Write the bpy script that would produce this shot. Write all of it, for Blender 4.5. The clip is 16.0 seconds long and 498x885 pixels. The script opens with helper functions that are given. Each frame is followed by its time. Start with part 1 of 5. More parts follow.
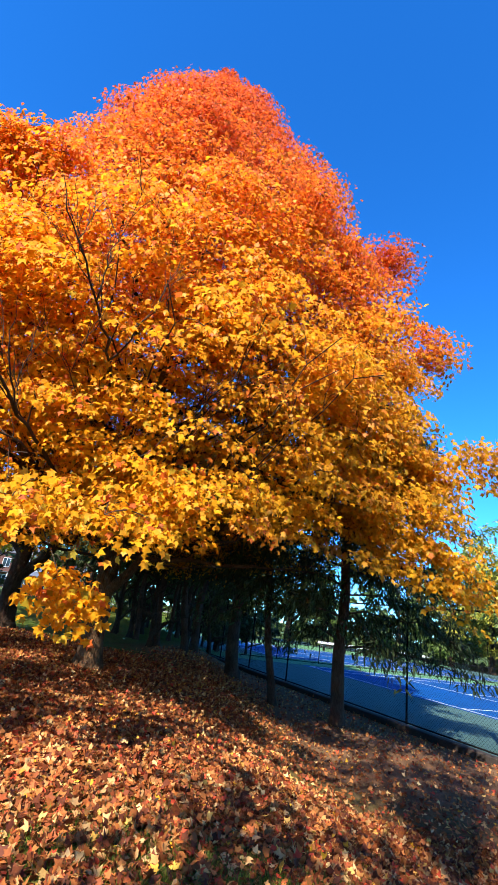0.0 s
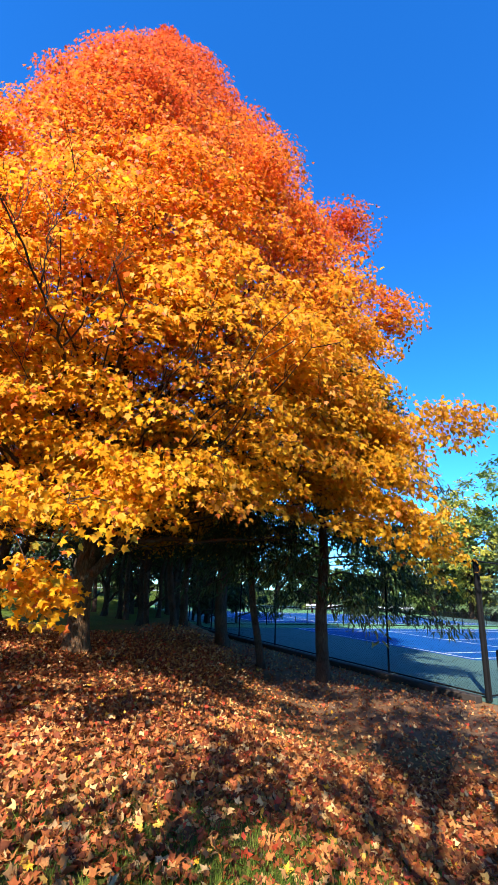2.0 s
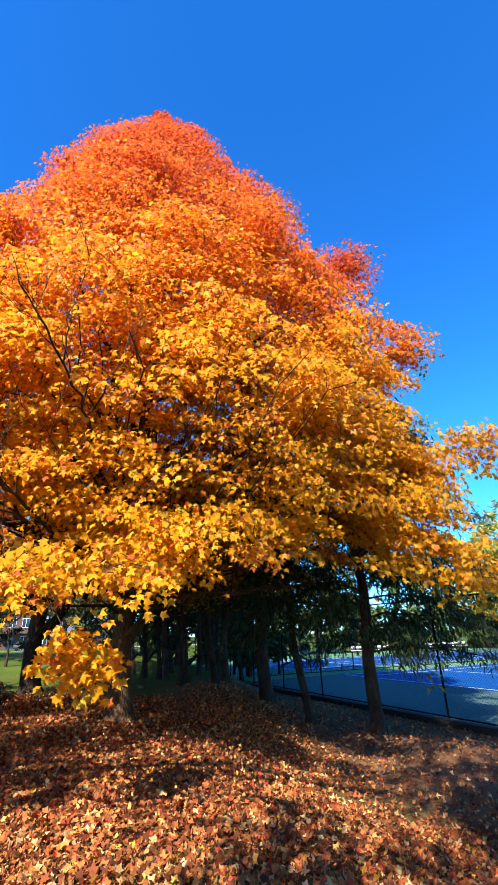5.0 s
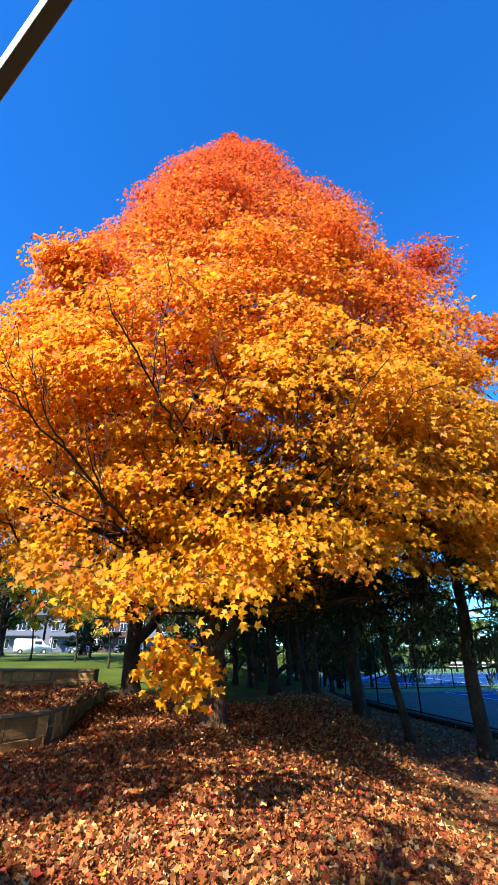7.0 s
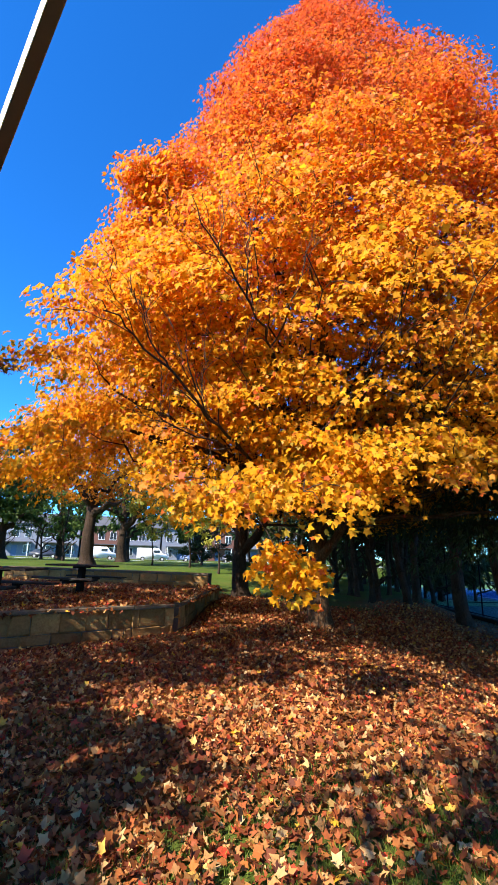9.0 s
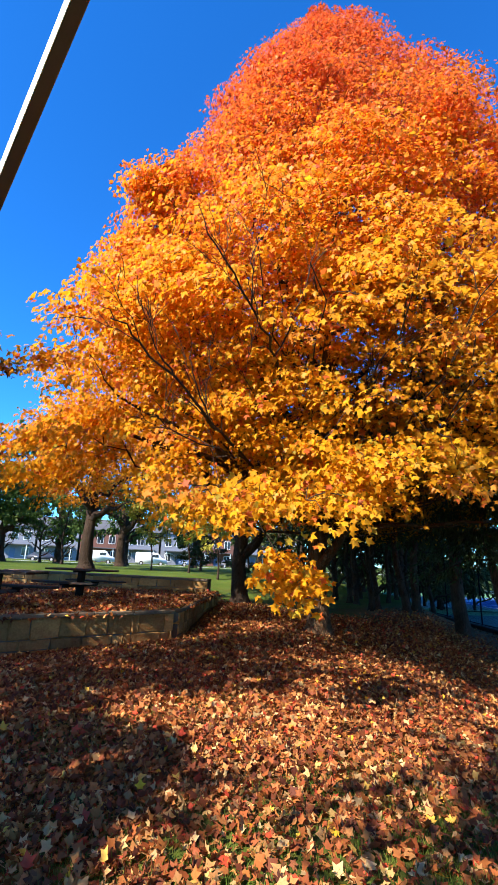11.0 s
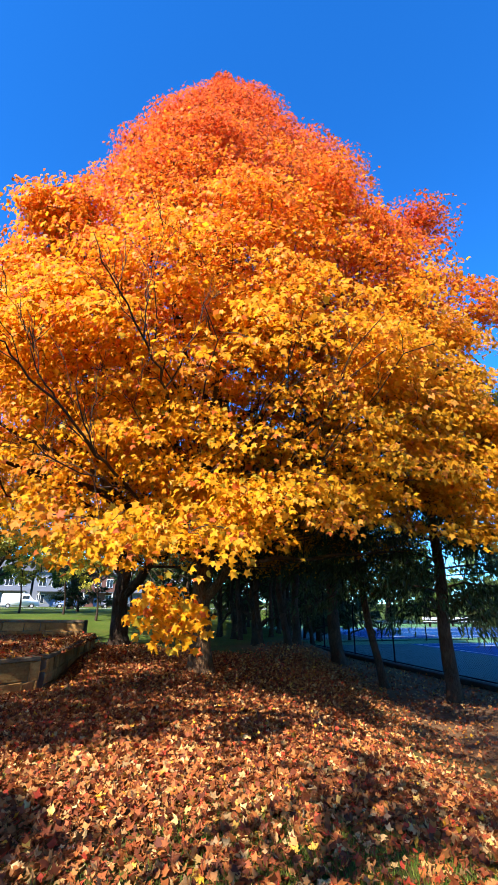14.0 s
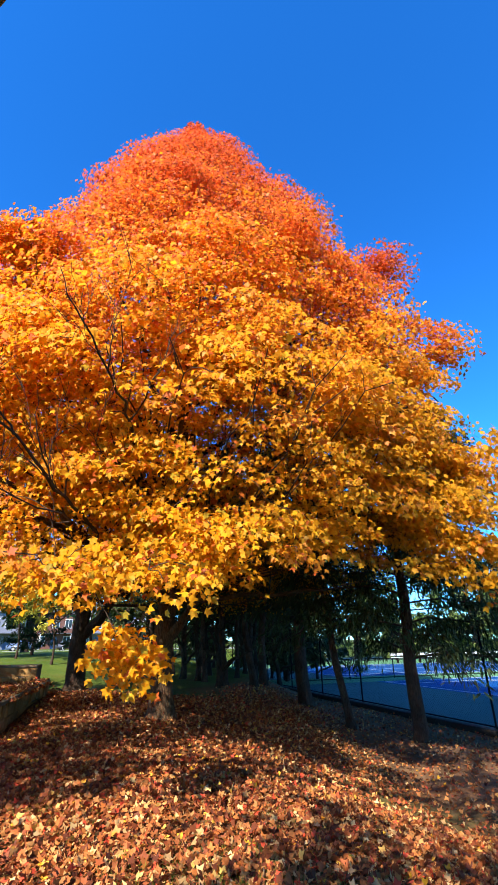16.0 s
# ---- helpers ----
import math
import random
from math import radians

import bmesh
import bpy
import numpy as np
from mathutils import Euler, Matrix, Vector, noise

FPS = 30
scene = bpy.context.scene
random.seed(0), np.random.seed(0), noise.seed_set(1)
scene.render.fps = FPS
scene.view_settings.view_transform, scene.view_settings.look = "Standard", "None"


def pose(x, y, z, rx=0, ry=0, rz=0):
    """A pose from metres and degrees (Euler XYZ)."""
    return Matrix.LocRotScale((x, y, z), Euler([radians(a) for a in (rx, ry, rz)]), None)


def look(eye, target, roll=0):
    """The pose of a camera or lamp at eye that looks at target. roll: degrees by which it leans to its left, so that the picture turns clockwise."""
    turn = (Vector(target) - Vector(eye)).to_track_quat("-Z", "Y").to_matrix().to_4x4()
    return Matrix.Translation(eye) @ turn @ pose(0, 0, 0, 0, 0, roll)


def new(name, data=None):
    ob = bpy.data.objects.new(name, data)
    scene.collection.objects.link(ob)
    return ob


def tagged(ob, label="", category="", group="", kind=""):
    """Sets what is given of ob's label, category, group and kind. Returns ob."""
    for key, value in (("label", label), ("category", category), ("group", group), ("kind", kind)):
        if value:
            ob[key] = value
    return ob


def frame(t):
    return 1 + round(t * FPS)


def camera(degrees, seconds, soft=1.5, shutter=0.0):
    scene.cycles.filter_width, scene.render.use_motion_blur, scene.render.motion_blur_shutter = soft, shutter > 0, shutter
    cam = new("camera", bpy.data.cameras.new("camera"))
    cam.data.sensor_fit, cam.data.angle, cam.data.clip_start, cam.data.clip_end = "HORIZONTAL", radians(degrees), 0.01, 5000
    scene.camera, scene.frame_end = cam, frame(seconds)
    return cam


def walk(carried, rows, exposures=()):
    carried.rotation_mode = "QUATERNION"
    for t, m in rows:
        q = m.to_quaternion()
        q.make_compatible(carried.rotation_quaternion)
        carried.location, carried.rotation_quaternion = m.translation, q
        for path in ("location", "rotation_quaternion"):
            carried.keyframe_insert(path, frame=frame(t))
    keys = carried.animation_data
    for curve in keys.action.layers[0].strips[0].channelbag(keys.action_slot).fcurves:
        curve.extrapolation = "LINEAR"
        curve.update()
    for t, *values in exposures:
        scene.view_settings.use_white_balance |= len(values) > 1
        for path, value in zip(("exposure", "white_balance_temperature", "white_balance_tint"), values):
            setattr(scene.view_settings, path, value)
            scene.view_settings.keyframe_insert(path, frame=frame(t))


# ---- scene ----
cam = camera(58.0, 16.0, soft=0.5)
PATH = [
    (0, (0.639, -0.564, 1.522), (0.242, 1.26, 2.24), 8.6),
    (0.5, (0.74, -0.603, 1.529), (0.361, 1.233, 2.225), 8.0),
    (1, (0.848, -0.641, 1.533), (0.531, 1.213, 2.212), 6.1),
    (1.5, (0.872, -0.649, 1.543), (0.612, 1.223, 2.198), 3.9),
    (2, (0.85, -0.601, 1.547), (0.552, 1.279, 2.163), 3.0),
    (2.5, (0.825, -0.583, 1.539), (0.464, 1.301, 2.104), 3.2),
    (3, (0.82, -0.569, 1.521), (0.476, 1.331, 2.043), 2.9),
    (3.2, (0.826, -0.562, 1.526), (0.521, 1.347, 2.04), 2.4),
    (5.3, (0.824, -0.696, 1.651), (0.397, 1.064, 2.501), -3.0),
    (5.5, (0.823, -0.712, 1.658), (0.356, 1.019, 2.544), -3.5),
    (6, (0.823, -0.724, 1.684), (0.316, 0.98, 2.6), -3.2),
    (6.5, (0.808, -0.75, 1.671), (0.233, 0.951, 2.552), -1.6),
    (7, (0.774, -0.72, 1.657), (0.064, 0.96, 2.479), 0.2),
    (7.5, (0.716, -0.699, 1.636), (-0.15, 0.936, 2.396), 1.8),
    (7.7, (0.719, -0.728, 1.651), (-0.204, 0.892, 2.374), 2.2),
    (8, (0.688, -0.695, 1.615), (-0.299, 0.91, 2.285), 2.1),
    (8.5, (0.66, -0.69, 1.598), (-0.394, 0.91, 2.172), 1.7),
    (9, (0.645, -0.675, 1.58), (-0.47, 0.912, 2.07), 1.7),
    (9.2, (0.633, -0.668, 1.576), (-0.511, 0.904, 2.044), 1.9),
    (11.3, (0.644, -0.736, 1.607), (-0.449, 0.851, 2.141), 2.7),
    (11.5, (0.656, -0.736, 1.61), (-0.394, 0.873, 2.166), 2.7),
    (12, (0.673, -0.747, 1.606), (-0.288, 0.908, 2.187), 2.8),
    (12.5, (0.691, -0.747, 1.585), (-0.209, 0.946, 2.154), 3.0),
    (13, (0.701, -0.746, 1.572), (-0.141, 0.971, 2.158), 2.6),
    (13.5, (0.716, -0.751, 1.575), (-0.064, 0.982, 2.197), 1.8),
    (14, (0.731, -0.751, 1.572), (0.055, 1.009, 2.24), 0.6),
    (14.5, (0.771, -0.738, 1.598), (0.245, 1.056, 2.309), -1.4),
    (15, (0.827, -0.69, 1.588), (0.434, 1.12, 2.341), -3.3),
    (15.5, (0.806, -0.695, 1.565), (0.43, 1.096, 2.373), -2.8),
    (16, (0.784, -0.739, 1.585), (0.257, 1.014, 2.39), -0.5),
]
walk(cam, [(t, look(eye, target, roll)) for t, eye, target, roll in PATH], [(0.0, 1.37), (3.0, 1.43), (5.5, 1.43), (7.0, 1.36), (8.5, 1.27), (11.5, 1.30), (13.0, 1.44), (14.5, 1.40), (16.0, 1.38)])

# ---------------------------------------------------------------- light
SUN_AZ, SUN_EL = -170.0, 38.0            # degrees: clockwise from +y, and up
world = bpy.data.worlds.new("world")
scene.world = world
world.use_nodes = True
wn = world.node_tree.nodes
sky = wn.new("ShaderNodeTexSky")
sky.sky_type = "NISHITA"
sky.sun_disc = False
sky.sun_elevation, sky.sun_rotation = radians(SUN_EL), radians(SUN_AZ)
sky.altitude, sky.air_density, sky.dust_density, sky.ozone_density = 2400.0, 1.0, 0.0, 3.5
deep = wn.new("ShaderNodeMix")           # the deep polarised blue of a dry autumn sky
deep.data_type, deep.blend_type = "RGBA", "MULTIPLY"
deep.inputs[0].default_value = 1.0
deep.inputs[7].default_value = (0.56, 1.16, 1.54, 1)
rich = wn.new("ShaderNodeHueSaturation")
rich.inputs["Saturation"].default_value = 1.25
world.node_tree.links.new(sky.outputs[0], rich.inputs["Color"])
world.node_tree.links.new(rich.outputs[0], deep.inputs[6])
world.node_tree.links.new(deep.outputs[2], wn["Background"].inputs[0])
wn["Background"].inputs[1].default_value = 0.118

sun_dir = Vector((math.sin(radians(SUN_AZ)) * math.cos(radians(SUN_EL)), math.cos(radians(SUN_AZ)) * math.cos(radians(SUN_EL)), math.sin(radians(SUN_EL))))
sun = new("sun", bpy.data.lights.new("sun", "SUN"))
sun.data.energy, sun.data.angle, sun.data.color = 5.0, radians(0.55), (1.0, 0.93, 0.82)
sun.matrix_world = look(sun_dir * 60, (0, 0, 0))

rng = np.random.default_rng(7)


# ---------------------------------------------------------------- materials
def material(name, rough=0.8, metal=0.0):
    m = bpy.data.materials.new(name)
    m.use_nodes = True
    b = m.node_tree.nodes["Principled BSDF"]
    b.inputs["Roughness"].default_value, b.inputs["Metallic"].default_value = rough, metal
    b.inputs["Specular IOR Level"].default_value = 0.12 if rough > 0.4 else 0.5
    return m, m.node_tree, b


def coords(nt, scale=(1, 1, 1)):
    tc, mp = nt.nodes.new("ShaderNodeTexCoord"), nt.nodes.new("ShaderNodeMapping")
    mp.inputs["Scale"].default_value = scale
    nt.links.new(tc.outputs["Object"], mp.inputs[0])
    return mp.outputs[0]


def tex_noise(nt, vec, scale, detail=4, rough=0.55):
    n = nt.nodes.new("ShaderNodeTexNoise")
    n.inputs["Scale"].default_value, n.inputs["Detail"].default_value, n.inputs["Roughness"].default_value = scale, detail, rough
    nt.links.new(vec, n.inputs["Vector"])
    return n.outputs["Fac"]


def ramp(nt, fac, stops):
    r = nt.nodes.new("ShaderNodeValToRGB")
    while len(r.color_ramp.elements) < len(stops):
        r.color_ramp.elements.new(0.5)
    for e, (p, c) in zip(r.color_ramp.elements, stops):
        e.position, e.color = p, (*c, 1)
    nt.links.new(fac, r.inputs[0])
    return r.outputs[0]


def mixed(nt, fac, a, b, mode="MIX"):
    m = nt.nodes.new("ShaderNodeMix")
    m.data_type, m.blend_type = "RGBA", mode
    for sock, v in ((m.inputs[0], fac), (m.inputs[6], a), (m.inputs[7], b)):
        if isinstance(v, (int, float)):
            sock.default_value = v
        elif isinstance(v, tuple):
            sock.default_value = (*v, 1)
        else:
            nt.links.new(v, sock)
    return m.outputs[2]


def bump(nt, b, height, strength=0.5, distance=0.02):
    n = nt.nodes.new("ShaderNodeBump")
    n.inputs["Strength"].default_value, n.inputs["Distance"].default_value = strength, distance
    nt.links.new(height, n.inputs["Height"])
    nt.links.new(n.outputs[0], b.inputs["Normal"])


def two_scale(name, dark, light, big=1.5, small=30.0, rough=0.8, metal=0.0, relief=0.3, depth=0.01, stretch=(1, 1, 1)):
    """A surface that varies at two scales, with a fine relief."""
    m, nt, b = material(name, rough, metal)
    v = coords(nt, stretch)
    a, c = tex_noise(nt, v, big), tex_noise(nt, v, small, 6)
    mid = tuple((p + q) / 2 for p, q in zip(dark, light))
    col = mixed(nt, 0.5, ramp(nt, a, [(0.3, dark), (0.7, light)]), ramp(nt, c, [(0.25, dark), (0.5, mid), (0.75, light)]))
    nt.links.new(col, b.inputs["Base Color"])
    bump(nt, b, c, relief, depth)
    return m


def leaf_material(name, rough=0.45, through_amount=0.45, attr="tint"):
    """Leaf tissue: the pigment of each leaf from its own colour, part of the light passes through."""
    m, nt, b = material(name, rough)
    at = nt.nodes.new("ShaderNodeAttribute")
    at.attribute_name = attr
    v = coords(nt)
    blotch = tex_noise(nt, v, 45.0, 3)
    col = mixed(nt, 0.35, at.outputs["Color"], ramp(nt, blotch, [(0.3, (0.6, 0.55, 0.5)), (0.65, (1, 1, 1))]), "MULTIPLY")
    nt.links.new(col, b.inputs["Base Color"])
    b.inputs["Specular IOR Level"].default_value = 0.2
    tr, mx = nt.nodes.new("ShaderNodeBsdfTranslucent"), nt.nodes.new("ShaderNodeMixShader")
    nt.links.new(col, tr.inputs[0])
    mx.inputs[0].default_value = through_amount
    nt.links.new(b.outputs[0], mx.inputs[1])
    nt.links.new(tr.outputs[0], mx.inputs[2])
    nt.links.new(mx.outputs[0], nt.nodes["Material Output"].inputs[0])
    return m


def bark_material(name, dark, light, scale=1.0):
    m, nt, b = material(name, 0.9)
    v = coords(nt, (1, 1, 0.16))
    ridge = nt.nodes.new("ShaderNodeTexVoronoi")
    ridge.feature = "DISTANCE_TO_EDGE"
    ridge.inputs["Scale"].default_value = 26 * scale
    wob = tex_noise(nt, v, 9 * scale, 5)
    nt.links.new(mixed(nt, 0.12, v, wob), ridge.inputs["Vector"])
    fine = tex_noise(nt, v, 60 * scale, 6)
    blot = tex_noise(nt, coords(nt), 2.2, 4)
    col = mixed(nt, 0.5, ramp(nt, fine, [(0.3, dark), (0.7, light)]), ramp(nt, blot, [(0.35, dark), (0.7, light)]))
    col = mixed(nt, 0.7, col, ramp(nt, ridge.outputs["Distance"], [(0.0, (0.35, 0.33, 0.32)), (0.12, (1, 1, 1))]), "MULTIPLY")
    nt.links.new(col, b.inputs["Base Color"])
    bump(nt, b, ridge.outputs["Distance"], 0.9, 0.05)
    return m


M_MAPLE_LEAF = leaf_material("maple_leaf", 0.45, 0.54)
M_FALLEN = leaf_material("fallen_leaf", 0.65, 0.12)
M_GREEN_LEAF = leaf_material("green_leaf", 0.5, 0.35)
M_CONIFER = leaf_material("conifer_needle", 0.6, 0.2)
M_GRASS = leaf_material("grass_blade", 0.5, 0.4)
M_BARK = bark_material("maple_bark", (0.045, 0.024, 0.012), (0.20, 0.11, 0.055))
M_TWIG = two_scale("twig_bark", (0.026, 0.016, 0.011), (0.075, 0.048, 0.034), 3, 40)
M_DARKBARK = bark_material("dark_bark", (0.026, 0.017, 0.011), (0.09, 0.058, 0.038), 1.2)
M_CEDARBARK = bark_material("cedar_bark", (0.04, 0.02, 0.013), (0.14, 0.078, 0.05), 1.3)
M_PAVING = two_scale("terrace_paving", (0.10, 0.085, 0.07), (0.21, 0.18, 0.15), 1.2, 30, 0.9)
M_FENCE = two_scale("black_vinyl", (0.004, 0.004, 0.0045), (0.008, 0.008, 0.009), 3, 60, 0.75, 0.0, 0.1, 0.002)
M_STONE = two_scale("wall_stone", (0.16, 0.08, 0.028), (0.44, 0.26, 0.10), 2.5, 25, 0.9, 0, 0.6, 0.02)


def varied(m, lo=0.55, hi=1.25):
    """Each piece a little darker or lighter than its neighbours."""
    nt = m.node_tree
    link = nt.nodes["Principled BSDF"].inputs["Base Color"].links[0]
    info = nt.nodes.new("ShaderNodeObjectInfo")
    tone = ramp(nt, info.outputs["Random"], [(0.0, (lo, lo, lo * 0.95)), (1.0, (hi, hi * 0.97, hi * 0.9))])
    nt.links.new(mixed(nt, 1.0, link.from_socket, tone, "MULTIPLY"), nt.nodes["Principled BSDF"].inputs["Base Color"])


varied(M_STONE)
M_MORTAR = two_scale("mortar", (0.08, 0.07, 0.06), (0.15, 0.13, 0.11), 5, 60, 0.95)
M_COPING = two_scale("coping_stone", (0.08, 0.06, 0.042), (0.19, 0.145, 0.10), 3, 30, 0.9)
M_TABLE = two_scale("weathered_plank", (0.022, 0.017, 0.014), (0.06, 0.047, 0.04), 3, 40, 0.8, 0, 0.3, 0.006, (1, 8, 8))
M_STEEL = two_scale("dark_steel", (0.012, 0.007, 0.006), (0.022, 0.013, 0.011), 4, 50, 0.85, 0.0, 0.1, 0.002)
M_BRONZE = two_scale("bronze_paint", (0.062, 0.046, 0.043), (0.088, 0.066, 0.062), 4, 50, 0.38, 0.0, 0.1, 0.002)
M_TEAL = two_scale("court_teal", (0.052, 0.105, 0.095), (0.072, 0.136, 0.122), 0.4, 25, 0.75, 0, 0.2, 0.003)
M_BLUE = two_scale("court_blue", (0.002, 0.055, 0.20), (0.004, 0.074, 0.26), 0.4, 25, 0.75, 0, 0.2, 0.003)
M_COURTGREEN = two_scale("court_green", (0.10, 0.24, 0.10), (0.14, 0.30, 0.13), 0.4, 25, 0.75, 0, 0.2, 0.003)
M_WHITE = two_scale("white_paint", (0.62, 0.62, 0.6), (0.8, 0.8, 0.78), 2, 30, 0.6, 0, 0.1, 0.002)
M_GREYWOOD = two_scale("grey_weathered_wood", (0.018, 0.014, 0.011), (0.055, 0.044, 0.035), 4, 45, 0.85, 0, 0.5, 0.006, (6, 6, 0.6))
M_ASPHALT = two_scale("asphalt", (0.05, 0.05, 0.052), (0.09, 0.09, 0.09), 0.5, 60, 0.9)
M_CONCRETE = two_scale("concrete", (0.35, 0.34, 0.32), (0.52, 0.50, 0.47), 0.8, 30, 0.9)


# ---------------------------------------------------------------- helpers of this scene
def link_mesh(name, me, mat, parent=None, label=""):
    ob = new(name, me)
    me.materials.append(mat)
    if parent is not None:
        ob.parent = parent
    if label:
        ob["label"] = label
    return ob


def part(name, bm, mat, parent=None, label="", smooth=False):
    me = bpy.data.meshes.new(name)
    bm.to_mesh(me)
    bm.free()
    if smooth:
        me.shade_smooth()
    return link_mesh(name, me, mat, parent, label)


def base_at(name, x, y, z, label, category, group="", kind="", turn=0.0):
    ob = new(name)
    ob.empty_display_size = 0.2
    ob.matrix_world = pose(x, y, z, 0, 0, turn)
    return tagged(ob, label, category, group, kind)


def add_box(bm, c, s, rz=0.0, bevel=0.0):
    """A box of size s about c, turned by rz degrees, with softened edges."""
    g = bmesh.ops.create_cube(bm, size=1.0)
    bmesh.ops.scale(bm, vec=s, verts=g["verts"])
    if bevel:
        es = list({e for v in g["verts"] for e in v.link_edges})
        r = bmesh.ops.bevel(bm, geom=es, offset=bevel, segments=1, affect="EDGES")
        vs = list({v for f in r["faces"] for v in f.verts} | {v for v in g["verts"] if v.is_valid})
    else:
        vs = g["verts"]
    bmesh.ops.transform(bm, matrix=pose(*c, 0, 0, rz), verts=vs)


def box(name, c, s, mat, parent=None, rz=0.0, bevel=0.0, label=""):
    bm = bmesh.new()
    add_box(bm, c, s, rz, bevel)
    return part(name, bm, mat, parent, label)


def tubes(paths, sides=7):
    """One mesh of tubes. paths: (points, radii)."""
    V, F, base = [], [], 0
    for pts, rad in paths:
        pts = np.asarray(pts, float)
        n = len(pts)
        tan = np.gradient(pts, axis=0)
        tan /= np.linalg.norm(tan, axis=1)[:, None] + 1e-9
        ref = np.array((0.31, 0.95, 0.05)) if abs(tan[0][2]) > 0.7 else np.array((0, 0, 1.0))
        a = np.cross(tan, ref)
        a /= np.linalg.norm(a, axis=1)[:, None] + 1e-9
        b = np.cross(tan, a)
        ang = np.arange(sides) * 2 * np.pi / sides
        rad = np.asarray(rad, float)
        if rad.ndim == 1:
            rad = np.repeat(rad[:, None], sides, 1)
        ring = pts[:, None] + rad[..., None] * (np.cos(ang)[None, :, None] * a[:, None] + np.sin(ang)[None, :, None] * b[:, None])
        V.append(ring.reshape(-1, 3))
        i = np.arange(n - 1)[:, None] * sides
        j = np.arange(sides)[None]
        k = (j + 1) % sides
        F.append((base + np.stack([i + j, i + k, i + sides + k, i + sides + j], -1)).reshape(-1, 4))
        base += n * sides
    me = bpy.data.meshes.new("tubes")
    me.from_pydata(np.concatenate(V).tolist(), [], np.concatenate(F).tolist())
    me.update()
    me.shade_smooth()
    return me


MAPLE8 = np.array([(0, 0, 0), (.35, -.02, -.04), (.27, .19, .02), (.60, .46, -.09), (.26, .56, .02), (0, 1, -.10), (-.26, .56, .02), (-.60, .46, -.09), (-.27, .19, .02), (-.35, -.02, -.04)])
MAPLE8_F = np.array([(0, i, i + 1) for i in range(1, 9)])
MAPLE6 = np.array([(0, 0, 0), (.34, .04, -.03), (.58, .44, -.08), (.25, .56, .02), (0, 1, -.09), (-.25, .56, .02), (-.58, .44, -.08), (-.34, .04, -.03)])
MAPLE6_F = np.array([(0, i, i + 1) for i in range(1, 7)])
STAR = np.array([(0, .3, .03), (0, 0, 0), (.5, .3, -.07), (.16, .5, .02), (0, .98, -.08), (-.16, .5, .02), (-.5, .3, -.07)])
STAR_F = np.array([(0, i, i + 1) for i in range(1, 6)] + [(0, 6, 1)])
STAR4 = np.array([(0, 0, 0), (.5, .30, -.07), (.185, .49, .02), (0, 1, -.08), (-.185, .49, .02), (-.5, .30, -.07)])
STAR4_F = np.array([(0, i, i + 1) for i in range(1, 5)])
OVAL = np.array([(0, 0, 0), (.26, .35, -.03), (.16, .75, -.03), (0, 1, -.06), (-.16, .75, -.03), (-.26, .35, -.03)])
OVAL_F = np.array([(0, 1, 2), (0, 2, 3), (0, 3, 4), (0, 4, 5)])
BLADE = np.array([(-.03, 0, 0), (.03, 0, 0), (.022, .5, .06), (-.022, .5, .06), (0, 1, .22)])
BLADE_F = np.array([(0, 1, 2), (0, 2, 3), (3, 2, 4)])
SPRAY = np.array([(0, 0, 0), (.10, .22, 0), (.06, .62, 0), (0, 1, -.05), (-.08, .5, 0), (-.09, .18, 0)])
SPRAY_F = np.array([(0, i, i + 1) for i in range(1, 5)])


def leaf_mesh(name, shape, faces, at, normal, tip, size, tint, curl=1.0):
    """One mesh of many leaves: place, face normal, direction of the tip, size and colour of each."""
    n = len(at)
    normal = normal / (np.linalg.norm(normal, axis=1)[:, None] + 1e-9)
    tip = tip - normal * np.sum(tip * normal, 1)[:, None]
    tip /= np.linalg.norm(tip, axis=1)[:, None] + 1e-9
    side = np.cross(tip, normal)
    cup = np.broadcast_to(np.asarray(curl, float), (n,))[:, None, None]
    v = at[:, None] + size[:, None, None] * (shape[None, :, 0:1] * side[:, None] + shape[None, :, 1:2] * tip[:, None] + cup * shape[None, :, 2:3] * normal[:, None])
    k, nf = len(shape), len(faces)
    f = (faces[None] + (np.arange(n) * k)[:, None, None]).reshape(-1)
    me = bpy.data.meshes.new(name)
    me.vertices.add(n * k)
    me.vertices.foreach_set("co", v.reshape(-1).astype(np.float32))
    me.loops.add(n * nf * 3)
    me.loops.foreach_set("vertex_index", f.astype(np.int32))
    me.polygons.add(n * nf)
    me.polygons.foreach_set("loop_start", (np.arange(n * nf) * 3).astype(np.int32))
    me.polygons.foreach_set("loop_total", np.full(n * nf, 3, np.int32))
    me.update(calc_edges=True)
    col = me.color_attributes.new("tint", "FLOAT_COLOR", "POINT")
    rgba = np.ones((n, k, 4), np.float32)
    rgba[..., :3] = tint[:, None]
    col.data.foreach_set("color", rgba.reshape(-1))
    return me


def unit(n):
    v = rng.normal(size=(n, 3))
    return v / np.linalg.norm(v, axis=1)[:, None]


def smooth(a, b, x):
    t = np.clip((np.asarray(x, float) - a) / (b - a), 0, 1)
    return t * t * (3 - 2 * t)


def lerp_colors(stops, t, jitter=0.0):
    ps = np.array([p for p, _ in stops])
    cs = np.array([c for _, c in stops])
    t = np.clip(t, ps[0], ps[-1])
    out = np.stack([np.interp(t, ps, cs[:, i]) for i in range(3)], -1)
    return np.clip(out * (1 + jitter * rng.normal(size=(len(t), 1))), 0.005, 0.95)


